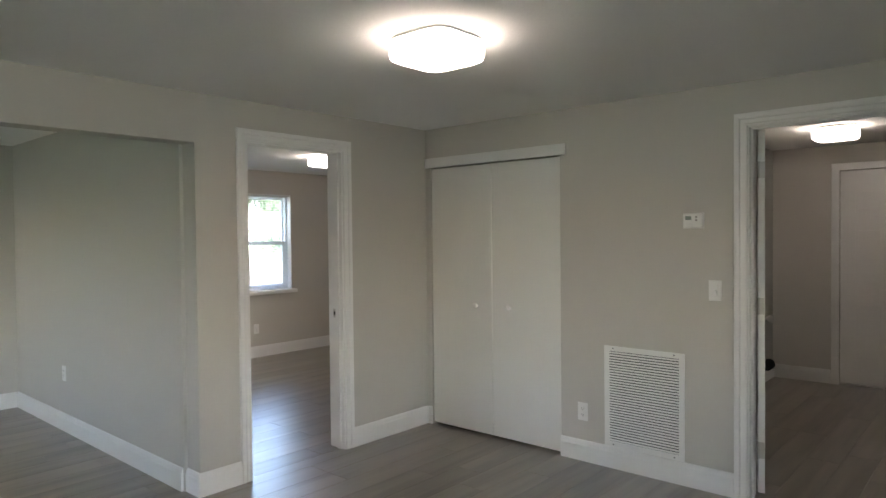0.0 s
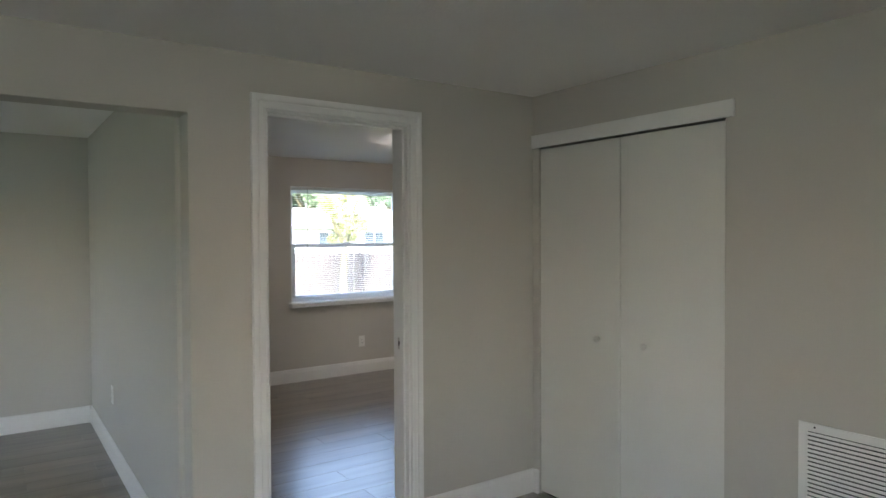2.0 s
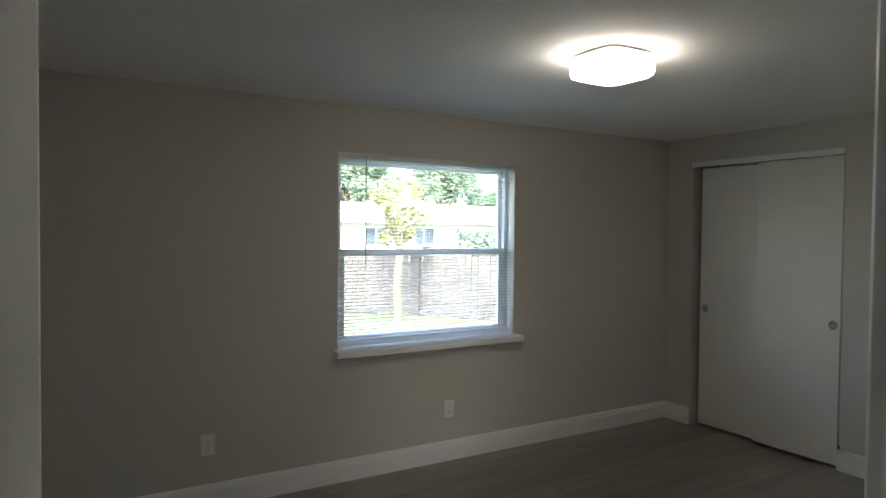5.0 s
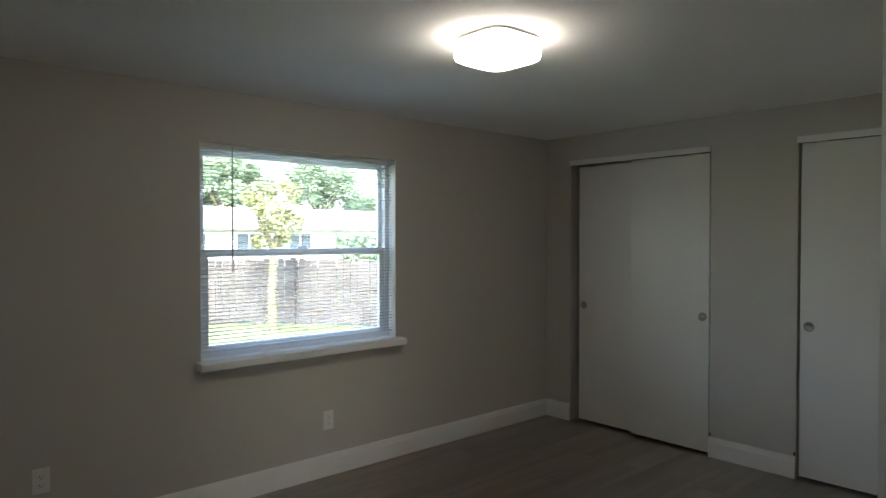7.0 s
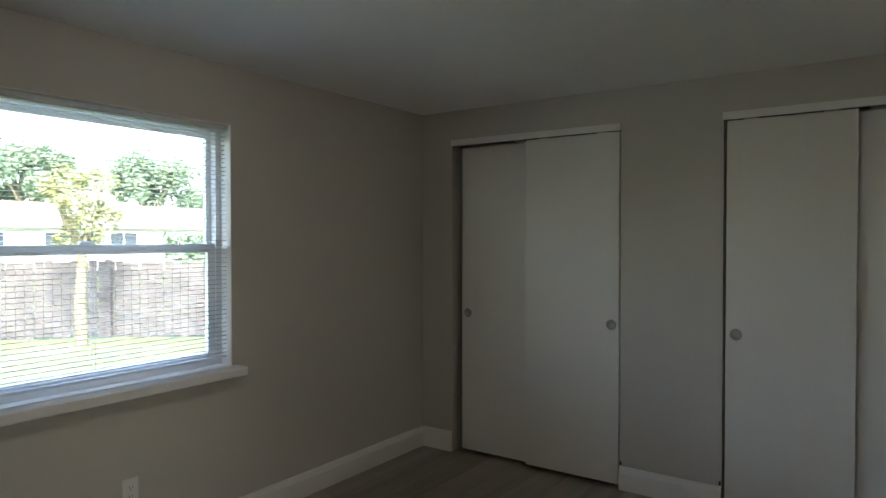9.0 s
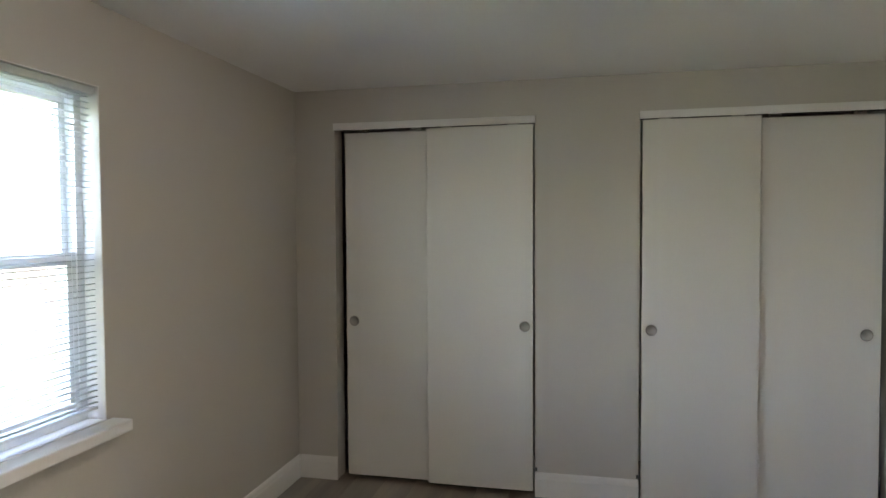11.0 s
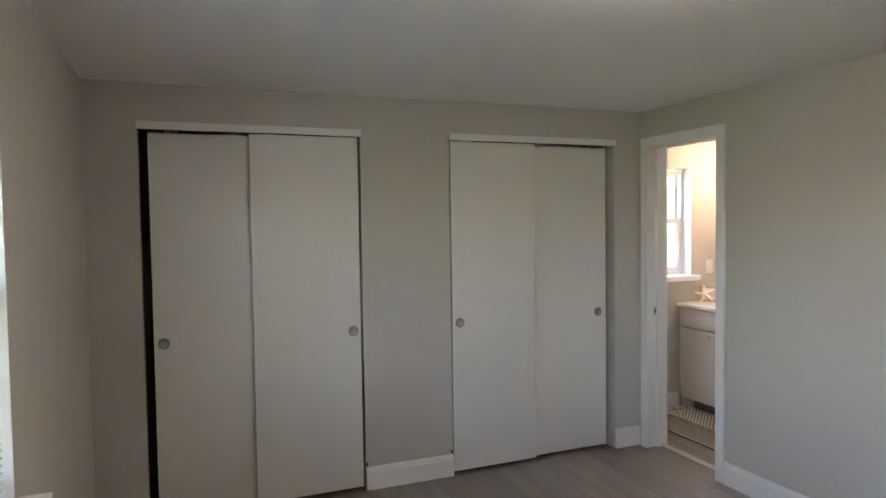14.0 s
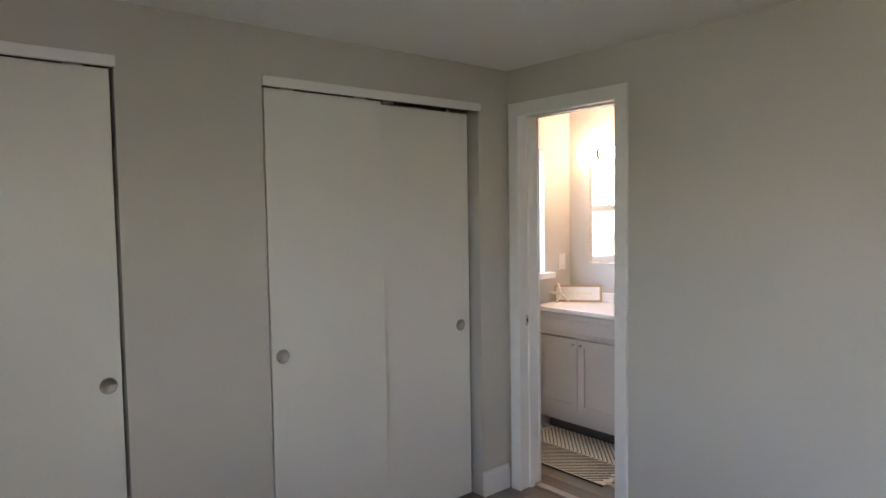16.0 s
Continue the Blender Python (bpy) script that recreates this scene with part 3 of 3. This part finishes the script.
for sx, frame_part in ((3.1235, jamb_bed), (6.6885, jamb_bath)):
    sp = part("strike_plate", moved(boxes((-0.0018, 0.0008, -0.014, 0.014, -0.03, 0.03)), pose(sx, YS - 0.055, 0.93)), M_NICKEL, frame_part, "nickel strike plate")
    part("latch_hole", moved(boxes((-0.0024, -0.0016, -0.007, 0.007, -0.012, 0.012)), pose(sx, YS - 0.055, 0.93)), M_SLOT, sp, "dark latch hole")

# ---- open door and the laundry room beyond ----
leafdir = 16.6
od = thing("door_2", pose(XH + 0.122, 1.198, 0, 0, 0, leafdir), "white panelled door standing wide open into the laundry room", "door")
part("door_leaf", box(0.0, 0.755, -0.035, 0.0, 0.012, 2.015, 0.003), M_TRIM, od)
for px0, px1 in ((0.10, 0.345), (0.41, 0.655)):
    for pz0, pz1 in ((0.22, 0.82), (0.97, 1.52), (1.64, 1.88)):
        part("door_panel", box(px0, px1, -0.039, 0.004, pz0, pz1, 0.008), M_TRIM, od)
knob_prof = [(0.030, 0.0), (0.030, -0.006), (0.012, -0.010), (0.011, -0.035), (0.022, -0.042), (0.027, -0.055), (0.022, -0.068), (0.006, -0.072)]
part("knob", moved(turned(knob_prof, 24, "y"), pose(0.69, -0.035, 0.90)), M_NICKEL, od, "satin nickel round knob", True)
part("knob", moved(turned([(r, -h) for r, h in knob_prof], 24, "y"), pose(0.69, 0.0, 0.90)), M_NICKEL, od, "satin nickel round knob", True)
for hz in (1.80, 1.05, 0.25):
    hg = part("hinge", boxes((-0.002, 0.0005, -0.034, -0.003, hz - 0.045, hz + 0.045)), M_NICKEL, od, "nickel hinge leaf")
    part("pin", moved(turned([(0.006, hz - 0.047), (0.006, hz + 0.047)], 10), pose(-0.004, -0.002, 0)), M_NICKEL, hg)

fd = thing("door_3", pose(XE + 0.012, 0.967, 0, 0, 0, -90), "closed white six-panel exterior door of the laundry room", "door")
part("door_leaf", box(-0.415, 0.415, 0.0, 0.045, 0.022, 2.022, 0.003), M_TRIM, fd)
for px0, px1 in ((-0.305, -0.055), (0.055, 0.305)):
    for pz0, pz1 in ((0.24, 0.80), (0.95, 1.50), (1.62, 1.86)):
        rim = part("door_panel", boxes((px0, px1, -0.004, 0.0, pz0, pz0 + 0.014), (px0, px1, -0.004, 0.0, pz1 - 0.014, pz1), (px0, px0 + 0.014, -0.004, 0, pz0 + 0.014, pz1 - 0.014), (px1 - 0.014, px1, -0.004, 0, pz0 + 0.014, pz1 - 0.014)), M_TRIM, fd)
        part("raised_field", box(px0 + 0.035, px1 - 0.035, -0.005, 0.002, pz0 + 0.035, pz1 - 0.035, 0.003), M_TRIM, rim)
structure("trim", box(XE - 0.02, XE + 0.06, 0.552, 1.383, 0.001, 0.02, 0.004), M_STEEL, "metal sill of the exterior door", "threshold")
# added behind the leaf, out of view, to block daylight through the door gaps
structure("light_leak_stop", boxes((XE + 0.0585, XE + 0.09, 0.551, 0.58, 0.021, 2.029), (XE + 0.0585, XE + 0.09, 1.355, 1.384, 0.021, 2.029), (XE + 0.0585, XE + 0.09, 0.58, 1.355, 1.995, 2.029)), M_TRIM, "unseen white stop added behind the exterior door against light leaks", "door frame")
stub = thing("pipe_stub", pose(7.0, 1.914, 0.181), "black round pipe stub on the laundry wall", "pipe")
part("pipe", turned([(0.050, -0.05), (0.050, 0.05), (0.046, 0.055)], 24, "x"), M_BLACK, stub, "", True)
part("collar", moved(turned([(0.052, 0.0), (0.052, 0.006), (0.047, 0.008)], 24, "x"), pose(-0.052, 0, 0)), M_BLACK, stub, "", True)

# ---- ceiling lamps ----


def squircle(h, z, n=40, p=5.0):
    ring = []
    for i in range(n):
        a = 2 * math.pi * i / n + math.pi / n
        c, s = math.cos(a), math.sin(a)
        r = h / (abs(c) ** p + abs(s) ** p) ** (1 / p)
        ring.append((r * c, r * s, z))
    return ring


def ceiling_lamp(x, y, h, shade):
    lamp = thing("ceiling_lamp", pose(x, y, CEIL), "lit square flush ceiling lamp with an opal glass shade", "ceiling lamp", "flush lamps of the house")
    part("pan", swept([squircle(h * 0.72, -0.0005), squircle(h * 0.72, -0.016)]), M_TRIM, lamp, "white metal pan")
    part("clip_rim", swept([squircle(h * 0.955, -0.0125), squircle(h * 0.965, -0.0155), squircle(h * 0.96, -0.0175)]), M_TRIM, lamp, "white metal rim")
    part("shade", swept([squircle(h * 0.985, -0.018), squircle(h, -0.024), squircle(h, -0.078), squircle(h * 0.965, -0.092), squircle(h * 0.88, -0.099), squircle(h * 0.4, -0.103), squircle(h * 0.03, -0.104)]), shade, lamp, "glowing opal glass shade", True)


ceiling_lamp(2.26, 1.92, 0.16, M_HALLLAMP)
ceiling_lamp(4.45, 5.40, 0.142, M_LAMP)
ceiling_lamp(6.10, 1.19, 0.15, M_HALLLAMP)

# ---- bathroom ----
van = thing("vanity_cabinet", pose(6.955, YB, 0), "grey painted vanity cabinet with two shaker doors", "vanity")
part("carcass", boxes((-0.372, -0.354, 0.001, 0.405, 0.0, 0.838), (0.354, 0.372, 0.001, 0.405, 0.0, 0.838), (-0.354, 0.354, 0.001, 0.405, 0.125, 0.14), (-0.354, 0.354, 0.001, 0.01, 0.14, 0.838)), M_VANITY, van)
part("toe_board", boxes((-0.354, 0.354, 0.28, 0.295, 0.0, 0.125)), M_DARK, van, "dark recessed toe board")
part("face_frame", boxes((-0.372, 0.372, 0.405, 0.418, 0.105, 0.184), (-0.372, 0.372, 0.405, 0.416, 0.806, 0.838), (-0.372, -0.35, 0.405, 0.416, 0.184, 0.806), (0.35, 0.372, 0.405, 0.416, 0.184, 0.806)), M_VANITY, van)


def shaker(name, q0, q1, z0, z1, y):
    w = 0.05
    fr = part(name, boxes((q0, q0 + w, y, y + 0.018, z0, z1), (q1 - w, q1, y, y + 0.018, z0, z1), (q0 + w, q1 - w, y, y + 0.0178, z1 - w, z1), (q0 + w, q1 - w, y, y + 0.0178, z0, z0 + w)), M_VANITY, van)
    part("field", box(q0 + w - 0.004, q1 - w + 0.004, y + 0.001, y + 0.009, z0 + w - 0.004, z1 - w + 0.004, 0.002), M_VANITY, fr)
    return fr


fr = part("drawer_front", box(-0.368, 0.368, 0.4165, 0.4345, 0.684, 0.832, 0.003), M_VANITY, van)
part("field", box(-0.31, 0.31, 0.434, 0.440, 0.712, 0.80, 0.005), M_VANITY, fr)
for q0, q1, kx in ((-0.368, -0.002, -0.03), (0.002, 0.368, 0.03)):
    dr = shaker("cabinet_door", q0, q1, 0.19, 0.674, 0.4185)
    part("knob", moved(turned([(0.006, 0), (0.006, 0.012), (0.012, 0.017), (0.012, 0.024), (0.004, 0.027)], 16, "y"), pose(kx, 0.4365, 0.64)), M_NICKEL, dr, "nickel knob", True)
ct = thing("countertop", pose(6.955, YB, 0.838), "white cultured marble vanity top", "countertop")
part("slab", box(-0.385, 0.385, 0.001, 0.45, 0.0005, 0.032, 0.006), M_TOP, ct)
part("backsplash", box(-0.385, 0.385, 0.001, 0.02, 0.0325, 0.10, 0.004), M_TOP, ct)

mir = thing("wall_mirror", pose(6.885, YB, 1.49), "frameless bathroom mirror above the vanity", "mirror")
part("mirror_glass", boxes((-0.30, 0.30, 0.003, 0.008, -0.345, 0.33)), M_MIRROR, mir)
part("backing", boxes((-0.298, 0.298, 0.0005, 0.003, -0.343, 0.328)), M_PLATE, mir)
vl = thing("vanity_light", pose(6.93, YB, 1.903), "lit warm opal tube light above the mirror", "wall lamp")
part("back_plate", box(-0.12, 0.12, 0.0005, 0.025, -0.05, 0.05, 0.004), M_NICKEL, vl)
part("tube", moved(turned([(0.015, -0.28), (0.034, -0.272), (0.042, -0.25), (0.042, 0.25), (0.034, 0.272), (0.015, 0.28)], 24, "x"), pose(0, 0.085, 0)), M_BATHLAMP, vl, "glowing opal tube", True)
for bx in (-0.09, 0.09):
    part("band", moved(turned([(0.0445, -0.011), (0.0455, -0.008), (0.0455, 0.008), (0.0445, 0.011)], 24, "x"), pose(bx, 0.085, 0)), M_BRONZE, vl, "bronze band", True)
    part("arm", boxes((bx - 0.008, bx + 0.008, 0.02, 0.04, -0.01, 0.01)), M_NICKEL, vl)

sg = thing("framed_sign", pose(7.195, 2.572, 0.8708, 6, 0, 37), "small pale oak framed sign with faint lettering on the vanity", "sign")
part("backing", box(-0.15, 0.15, 0.0, 0.008, 0.012, 0.108, 0.001), M_TRIM, sg, "white sign board")
part("frame", boxes((-0.165, 0.165, -0.008, 0.012, 0.0, 0.014), (-0.165, 0.165, -0.008, 0.012, 0.106, 0.12), (-0.165, -0.15, -0.008, 0.0119, 0.014, 0.106), (0.15, 0.165, -0.008, 0.0119, 0.014, 0.106)), M_OAK, sg, "pale oak frame")
for q0, q1 in ((-0.10, -0.03), (-0.015, 0.01), (0.025, 0.10)):
    part("lettering", boxes((q0, q1, 0.0080, 0.0086, 0.052, 0.070)), M_CREAM, sg, "faint lettering")


def starfish(m):
    bm = bmesh.new()
    n = 50
    top, low = [], []
    for i in range(n):
        a = 2 * math.pi * i / n
        k = (0.5 + 0.5 * math.cos(5 * a)) ** 2.6
        r = 0.016 + 0.068 * k
        top.append(bm.verts.new((r * 0.93 * math.sin(a), 0.008 - 0.004 * k, r * 0.93 * math.cos(a))))
        low.append(bm.verts.new((r * math.sin(a), 0.0, r * math.cos(a))))
    c0, c1 = bm.verts.new((0, 0.016, 0)), bm.verts.new((0, -0.004, 0))
    for i in range(n):
        j = (i + 1) % n
        bm.faces.new((top[i], top[j], c0))
        bm.faces.new((low[j], low[i], c1))
        bm.faces.new((low[i], low[j], top[j], top[i]))
    bmesh.ops.recalc_face_normals(bm, faces=bm.faces[:])
    s = new("starfish", mesh_from("starfish", bm, M_STAR))
    s.matrix_basis = m
    tagged(s, "bleached white starfish leaning against the framed sign", "starfish")


starfish(pose(7.268, 2.672, 0.933, 14, 12, 40))

rug = thing("bath_rug", pose(6.85, 3.06, 0.0), "cream and black chevron woven rug with fringe", "rug")
RW, RH = 0.43, 0.29
part("base", box(-RW, RW, -RH, RH, 0.0015, 0.008, 0.003), M_CREAM, rug)
bm = bmesh.new()
step = 0.032
for side in (-1, 1):
    i = -30
    while i < 40:
        xa = i * step
        pts = []
        for u in (0.0, 1.0):
            pts.append((xa + 0.26 * u, side * (0.006 + u * (RH - 0.014))))
        for k in range(6):
            u0, u1 = k / 6, (k + 1) / 6
            ax, ay = pts[0][0] + (pts[1][0] - pts[0][0]) * u0, pts[0][1] + (pts[1][1] - pts[0][1]) * u0
            cx, cy = pts[0][0] + (pts[1][0] - pts[0][0]) * u1, pts[0][1] + (pts[1][1] - pts[0][1]) * u1
            if min(ax, cx) < -RW + 0.01 or max(ax, cx) + 0.013 > RW - 0.01:
                continue
            base = [bm.verts.new(p) for p in ((ax, ay, 0.0075), (ax + 0.008, ay, 0.0075), (cx + 0.008, cy, 0.0075), (cx, cy, 0.0075))]
            topv = [bm.verts.new(p) for p in ((ax + 0.002, ay, 0.0115), (ax + 0.006, ay, 0.0115), (cx + 0.006, cy, 0.0115), (cx + 0.002, cy, 0.0115))]
            bm.faces.new(topv if side > 0 else topv[::-1])
            for q in range(4):
                r = (q + 1) % 4
                bm.faces.new((base[q], base[r], topv[r], topv[q]))
        i += 1
bmesh.ops.recalc_face_normals(bm, faces=bm.faces[:])
tagged(part("stripes", bm, M_YARN, rug, "black braided chevron stripes"), kind="stuff")
for ex, sgn in ((-RW, -1), (RW, 1)):
    for k in range(9):
        fy = -RH + 0.03 + k * (2 * RH - 0.06) / 8
        part("tassel", moved(turned([(0.007, 0.0), (0.010, 0.010 * sgn), (0.006, 0.016 * sgn), (0.012, 0.06 * sgn), (0.014, 0.075 * sgn)], 8, "x"), pose(ex, fy, 0.0148, 0, 0, random.uniform(-14, 14)) @ Matrix.Diagonal((1, 1, 0.9, 1))), M_CREAM, rug, "cream cotton tassel")
for e0, e1 in ((RH - 0.001, RH + 0.007), (-RH - 0.007, -RH + 0.001)):
    part("border", boxes((-RW, RW, e0, e1, 0.001, 0.009)), M_YARN, rug, "black edge binding")

# ---- outdoors ----
structure("ground", boxes((-400, 400, -400, 400, GROUND - 0.2, GROUND)), M_LAWN, "mown green lawn and ground", "ground")


def fence(ax, ay, bx, by, h):
    L, ang = math.hypot(bx - ax, by - ay), math.degrees(math.atan2(by - ay, bx - ax))
    f = thing("board_fence", pose(ax, ay, GROUND, 0, 0, ang), "weathered grey wooden board fence", "fence", "fences round the yard")
    w = 0.145
    me = mesh_from("board", box(0, w - 0.012, 0, 0.02, 0.02, h, 0.004, 1), M_FENCE)
    n = int(L / w)
    for i in range(n):
        o = new("board", me)
        o.parent = f
        o.location = (i * w, random.uniform(-0.004, 0.004), random.uniform(-0.03, 0.02))
        o.rotation_euler = (random.uniform(-0.01, 0.01), random.uniform(-0.012, 0.012), 0)
    for z in (0.25, h * 0.52, h - 0.25):
        part("rail", boxes((0, L, 0.026, 0.06, z, z + 0.085)), M_FENCE, f)
    for i in range(int(L / 2.4) + 1):
        part("post", boxes((i * 2.4, i * 2.4 + 0.09, -0.095, -0.005, -0.1, h + 0.04)), M_FENCE, f)


fence(-3.0, 26.8, 9.3, 15.95, 1.36)
fence(9.3, 15.95, 14.5, 8.3, 1.36)


def tree(x, y, h, trunk_r, crown, count, leaf, mat, label, seed, lowest=0.45):
    rnd = random.Random(seed)
    t = thing("tree", pose(x, y, GROUND), label, "tree")
    bm = bmesh.new()

    def limb(p, q, r0, r1, n=7):
        d = (q - p).normalized()
        s = d.orthogonal().normalized()
        c = d.cross(s)
        rings = []
        for u in (0, 0.5, 1):
            m = p.lerp(q, u) + (s * rnd.uniform(-0.1, 0.1) + c * rnd.uniform(-0.1, 0.1)) * (q - p).length * (u == 0.5) * 0.6
            r = r0 + (r1 - r0) * u
            rings.append([bm.verts.new(m + (s * math.cos(2 * math.pi * i / n) + c * math.sin(2 * math.pi * i / n)) * r) for i in range(n)])
        for a, b in zip(rings, rings[1:]):
            for i in range(n):
                bm.faces.new((a[i], a[(i + 1) % n], b[(i + 1) % n], b[i]))
    fork = Vector((0.02, 0, h * lowest))
    limb(Vector((0, 0, -0.05)), fork, trunk_r, trunk_r * 0.75)
    tips = []
    for k in range(7):
        a = k * 2.4 + rnd.random()
        tip = Vector((math.cos(a) * crown * rnd.uniform(0.35, 0.85), math.sin(a) * crown * rnd.uniform(0.35, 0.85), h * rnd.uniform(0.62, 0.95)))
        limb(fork, tip, trunk_r * 0.5, trunk_r * 0.12)
        tips.append(tip)
    part("trunk", bm, M_BARK, t, "", True)
    vs, fs = [], []
    clumps = [(p, crown * rnd.uniform(0.28, 0.5)) for p in tips] + [
        (Vector((rnd.gauss(0, crown * 0.45), rnd.gauss(0, crown * 0.45), h * rnd.uniform(0.58, 0.98))), crown * rnd.uniform(0.2, 0.45)) for _ in range(12)]
    for _ in range(count):
        c, r = rnd.choice(clumps)
        d = Vector((rnd.gauss(0, 1), rnd.gauss(0, 1), rnd.gauss(0, 1))).normalized() * r * rnd.random() ** 0.4
        p = c + d
        u = Vector((rnd.gauss(0, 1), rnd.gauss(0, 1), rnd.gauss(0, 1))).normalized()
        v = u.orthogonal().normalized()
        s = leaf * rnd.uniform(0.6, 1.4)
        k = len(vs)
        vs += [p - u * s, p + v * s * 0.45, p + u * s, p - v * s * 0.45]
        fs.append((k, k + 1, k + 2, k + 3))
    me = bpy.data.meshes.new("crown")
    me.from_pydata(vs, [], fs)
    me.materials.append(mat)
    cr = new("crown", me)
    cr.parent = t
    cr["kind"] = "stuff"


tree(8.52, 15.3, 2.95, 0.1, 0.54, 3600, 0.045, M_LEAF2, "young yellow-green tree with pale trunk before the fence", 3, 0.52)
tree(18.0, 40.0, 6.2, 0.25, 2.6, 9500, 0.15, M_LEAF, "green broad-crowned tree behind the neighbouring houses", 5)
tree(25.1, 41.0, 6.5, 0.25, 2.7, 9500, 0.15, M_LEAF, "green broad-crowned tree behind the neighbouring houses", 8)
tree(31.5, 44.0, 5.0, 0.22, 2.4, 8000, 0.15, M_LEAF, "low green tree beyond the neighbouring house", 12)
tree(9.0, 43.0, 7.0, 0.25, 2.8, 9500, 0.15, M_LEAF, "tall green tree beyond the neighbouring house", 15)


def house(x, y, w, d, h, roof):
    hs = thing("house", pose(x, y, GROUND), "pale single-storey neighbouring house with low roof", "house")
    part("wall", boxes((-w / 2, w / 2, 0, d, 0, h)), M_SIDING, hs)
    o = 0.5
    part("roof", swept([[(px, -o, h), (px, d / 2, h + roof), (px, d + o, h), (px, d + o, h - 0.12), (px, -o, h - 0.12)] for px in (-w / 2 - o, w / 2 + o)]), M_ROOF, hs, "pale shingle roof")
    k = -w / 2 + 1.2
    while k < w / 2 - 1.8:
        wd = part("window", boxes((k - 0.06, k + 1.36, -0.05, 0.0, 1.02, 1.08), (k - 0.06, k + 1.36, -0.05, 0, 2.0, 2.06), (k - 0.06, k, -0.05, 0, 1.08, 2.0), (k + 1.3, k + 1.36, -0.05, 0, 1.08, 2.0), (k + 0.62, k + 0.68, -0.049, 0, 1.08, 2.0)), M_VINYL, hs)
        part("pane", boxes((k, k + 1.3, -0.03, -0.004, 1.08, 2.0)), M_FARGLASS, wd)
        k += 2.9


house(21.0, 35.0, 17.0, 7.0, 2.35, 1.15)
house(2.0, 37.0, 14.0, 7.0, 2.35, 1.15)


def hedge(x, y, w, h):
    rnd = random.Random(21)
    vs, fs = [], []
    for _ in range(2600):
        p = Vector((rnd.uniform(-w / 2, w / 2), rnd.gauss(0, 0.3), h * rnd.random() ** 0.7))
        u = Vector((rnd.gauss(0, 1), rnd.gauss(0, 1), rnd.gauss(0, 1))).normalized()
        v, k = u.orthogonal().normalized(), len(vs)
        vs += [p - u * 0.12, p + v * 0.06, p + u * 0.12, p - v * 0.06]
        fs.append((k, k + 1, k + 2, k + 3))
    me = bpy.data.meshes.new("hedge")
    me.from_pydata(vs, [], fs)
    me.materials.append(M_LEAF)
    ob = new("hedge", me)
    ob.matrix_basis = pose(x, y, GROUND)
    tagged(ob, "clipped green hedge behind the fence", "hedge", kind="stuff")


hedge(17.6, 24.0, 4.2, 1.95)

# ---- floors, plank by plank ----


def planks(name, x0, x1, y0, y1, label, seed):
    rnd = random.Random(seed)
    fl = structure(name, boxes((x0, x1, y0, y1, -0.05, -0.0055)), M_SUB, label, "floor")
    w, L, g = 0.182, 1.22, 0.0005
    shared = {}
    y = y0
    while y < y1 - 0.004:
        ye = min(y + w, y1)
        x = x0 - rnd.choice((0.1, 0.31, 0.52, 0.73, 0.94, 1.15))
        while x < x1:
            a, b = max(x, x0), min(x + L, x1)
            if b - a > 0.03:
                key = (round(b - a, 3), round(ye - y, 3))
                if key not in shared:
                    bm = bmesh.new()
                    lx, ly, c = key[0] - g, key[1] - g, 0.0008
                    lo = [bm.verts.new(p) for p in ((g, g, -0.005), (lx, g, -0.005), (lx, ly, -0.005), (g, ly, -0.005))]
                    md = [bm.verts.new((v.co.x, v.co.y, -c * 0.7)) for v in lo]
                    hi = [bm.verts.new(p) for p in ((g + c, g + c, 0), (lx - c, g + c, 0), (lx - c, ly - c, 0), (g + c, ly - c, 0))]
                    bm.faces.new(hi)
                    for r0, r1 in ((lo, md), (md, hi)):
                        for i in range(4):
                            j = (i + 1) % 4
                            bm.faces.new((r0[i], r0[j], r1[j], r1[i]))
                    shared[key] = mesh_from("plank", bm, M_PLANK)
                o = new("plank", shared[key])
                o.parent = fl
                o.location = (a, y, 0)
            x += L
        y += w


planks("floor_bedroom", XP, 7.45, YH + 0.045, YW, "grey-brown wood-look vinyl plank floor of the bedroom", 1)
planks("floor_hall", -2.0, XH + 0.05, -1.6, YH + 0.045, "grey-brown wood-look vinyl plank floor of the hall", 2)
planks("floor_living", -2.0, XP, YH + 0.045, YL, "grey-brown wood-look vinyl plank floor of the living room", 3)
planks("floor_laundry", XH + 0.05, XE, -1.6, 2.0, "grey-brown wood-look vinyl plank floor of the laundry room", 4)
planks("floor_bath", XH + 0.05, XE, 2.0, YH + 0.045, "grey-brown wood-look vinyl plank floor of the bathroom", 5)
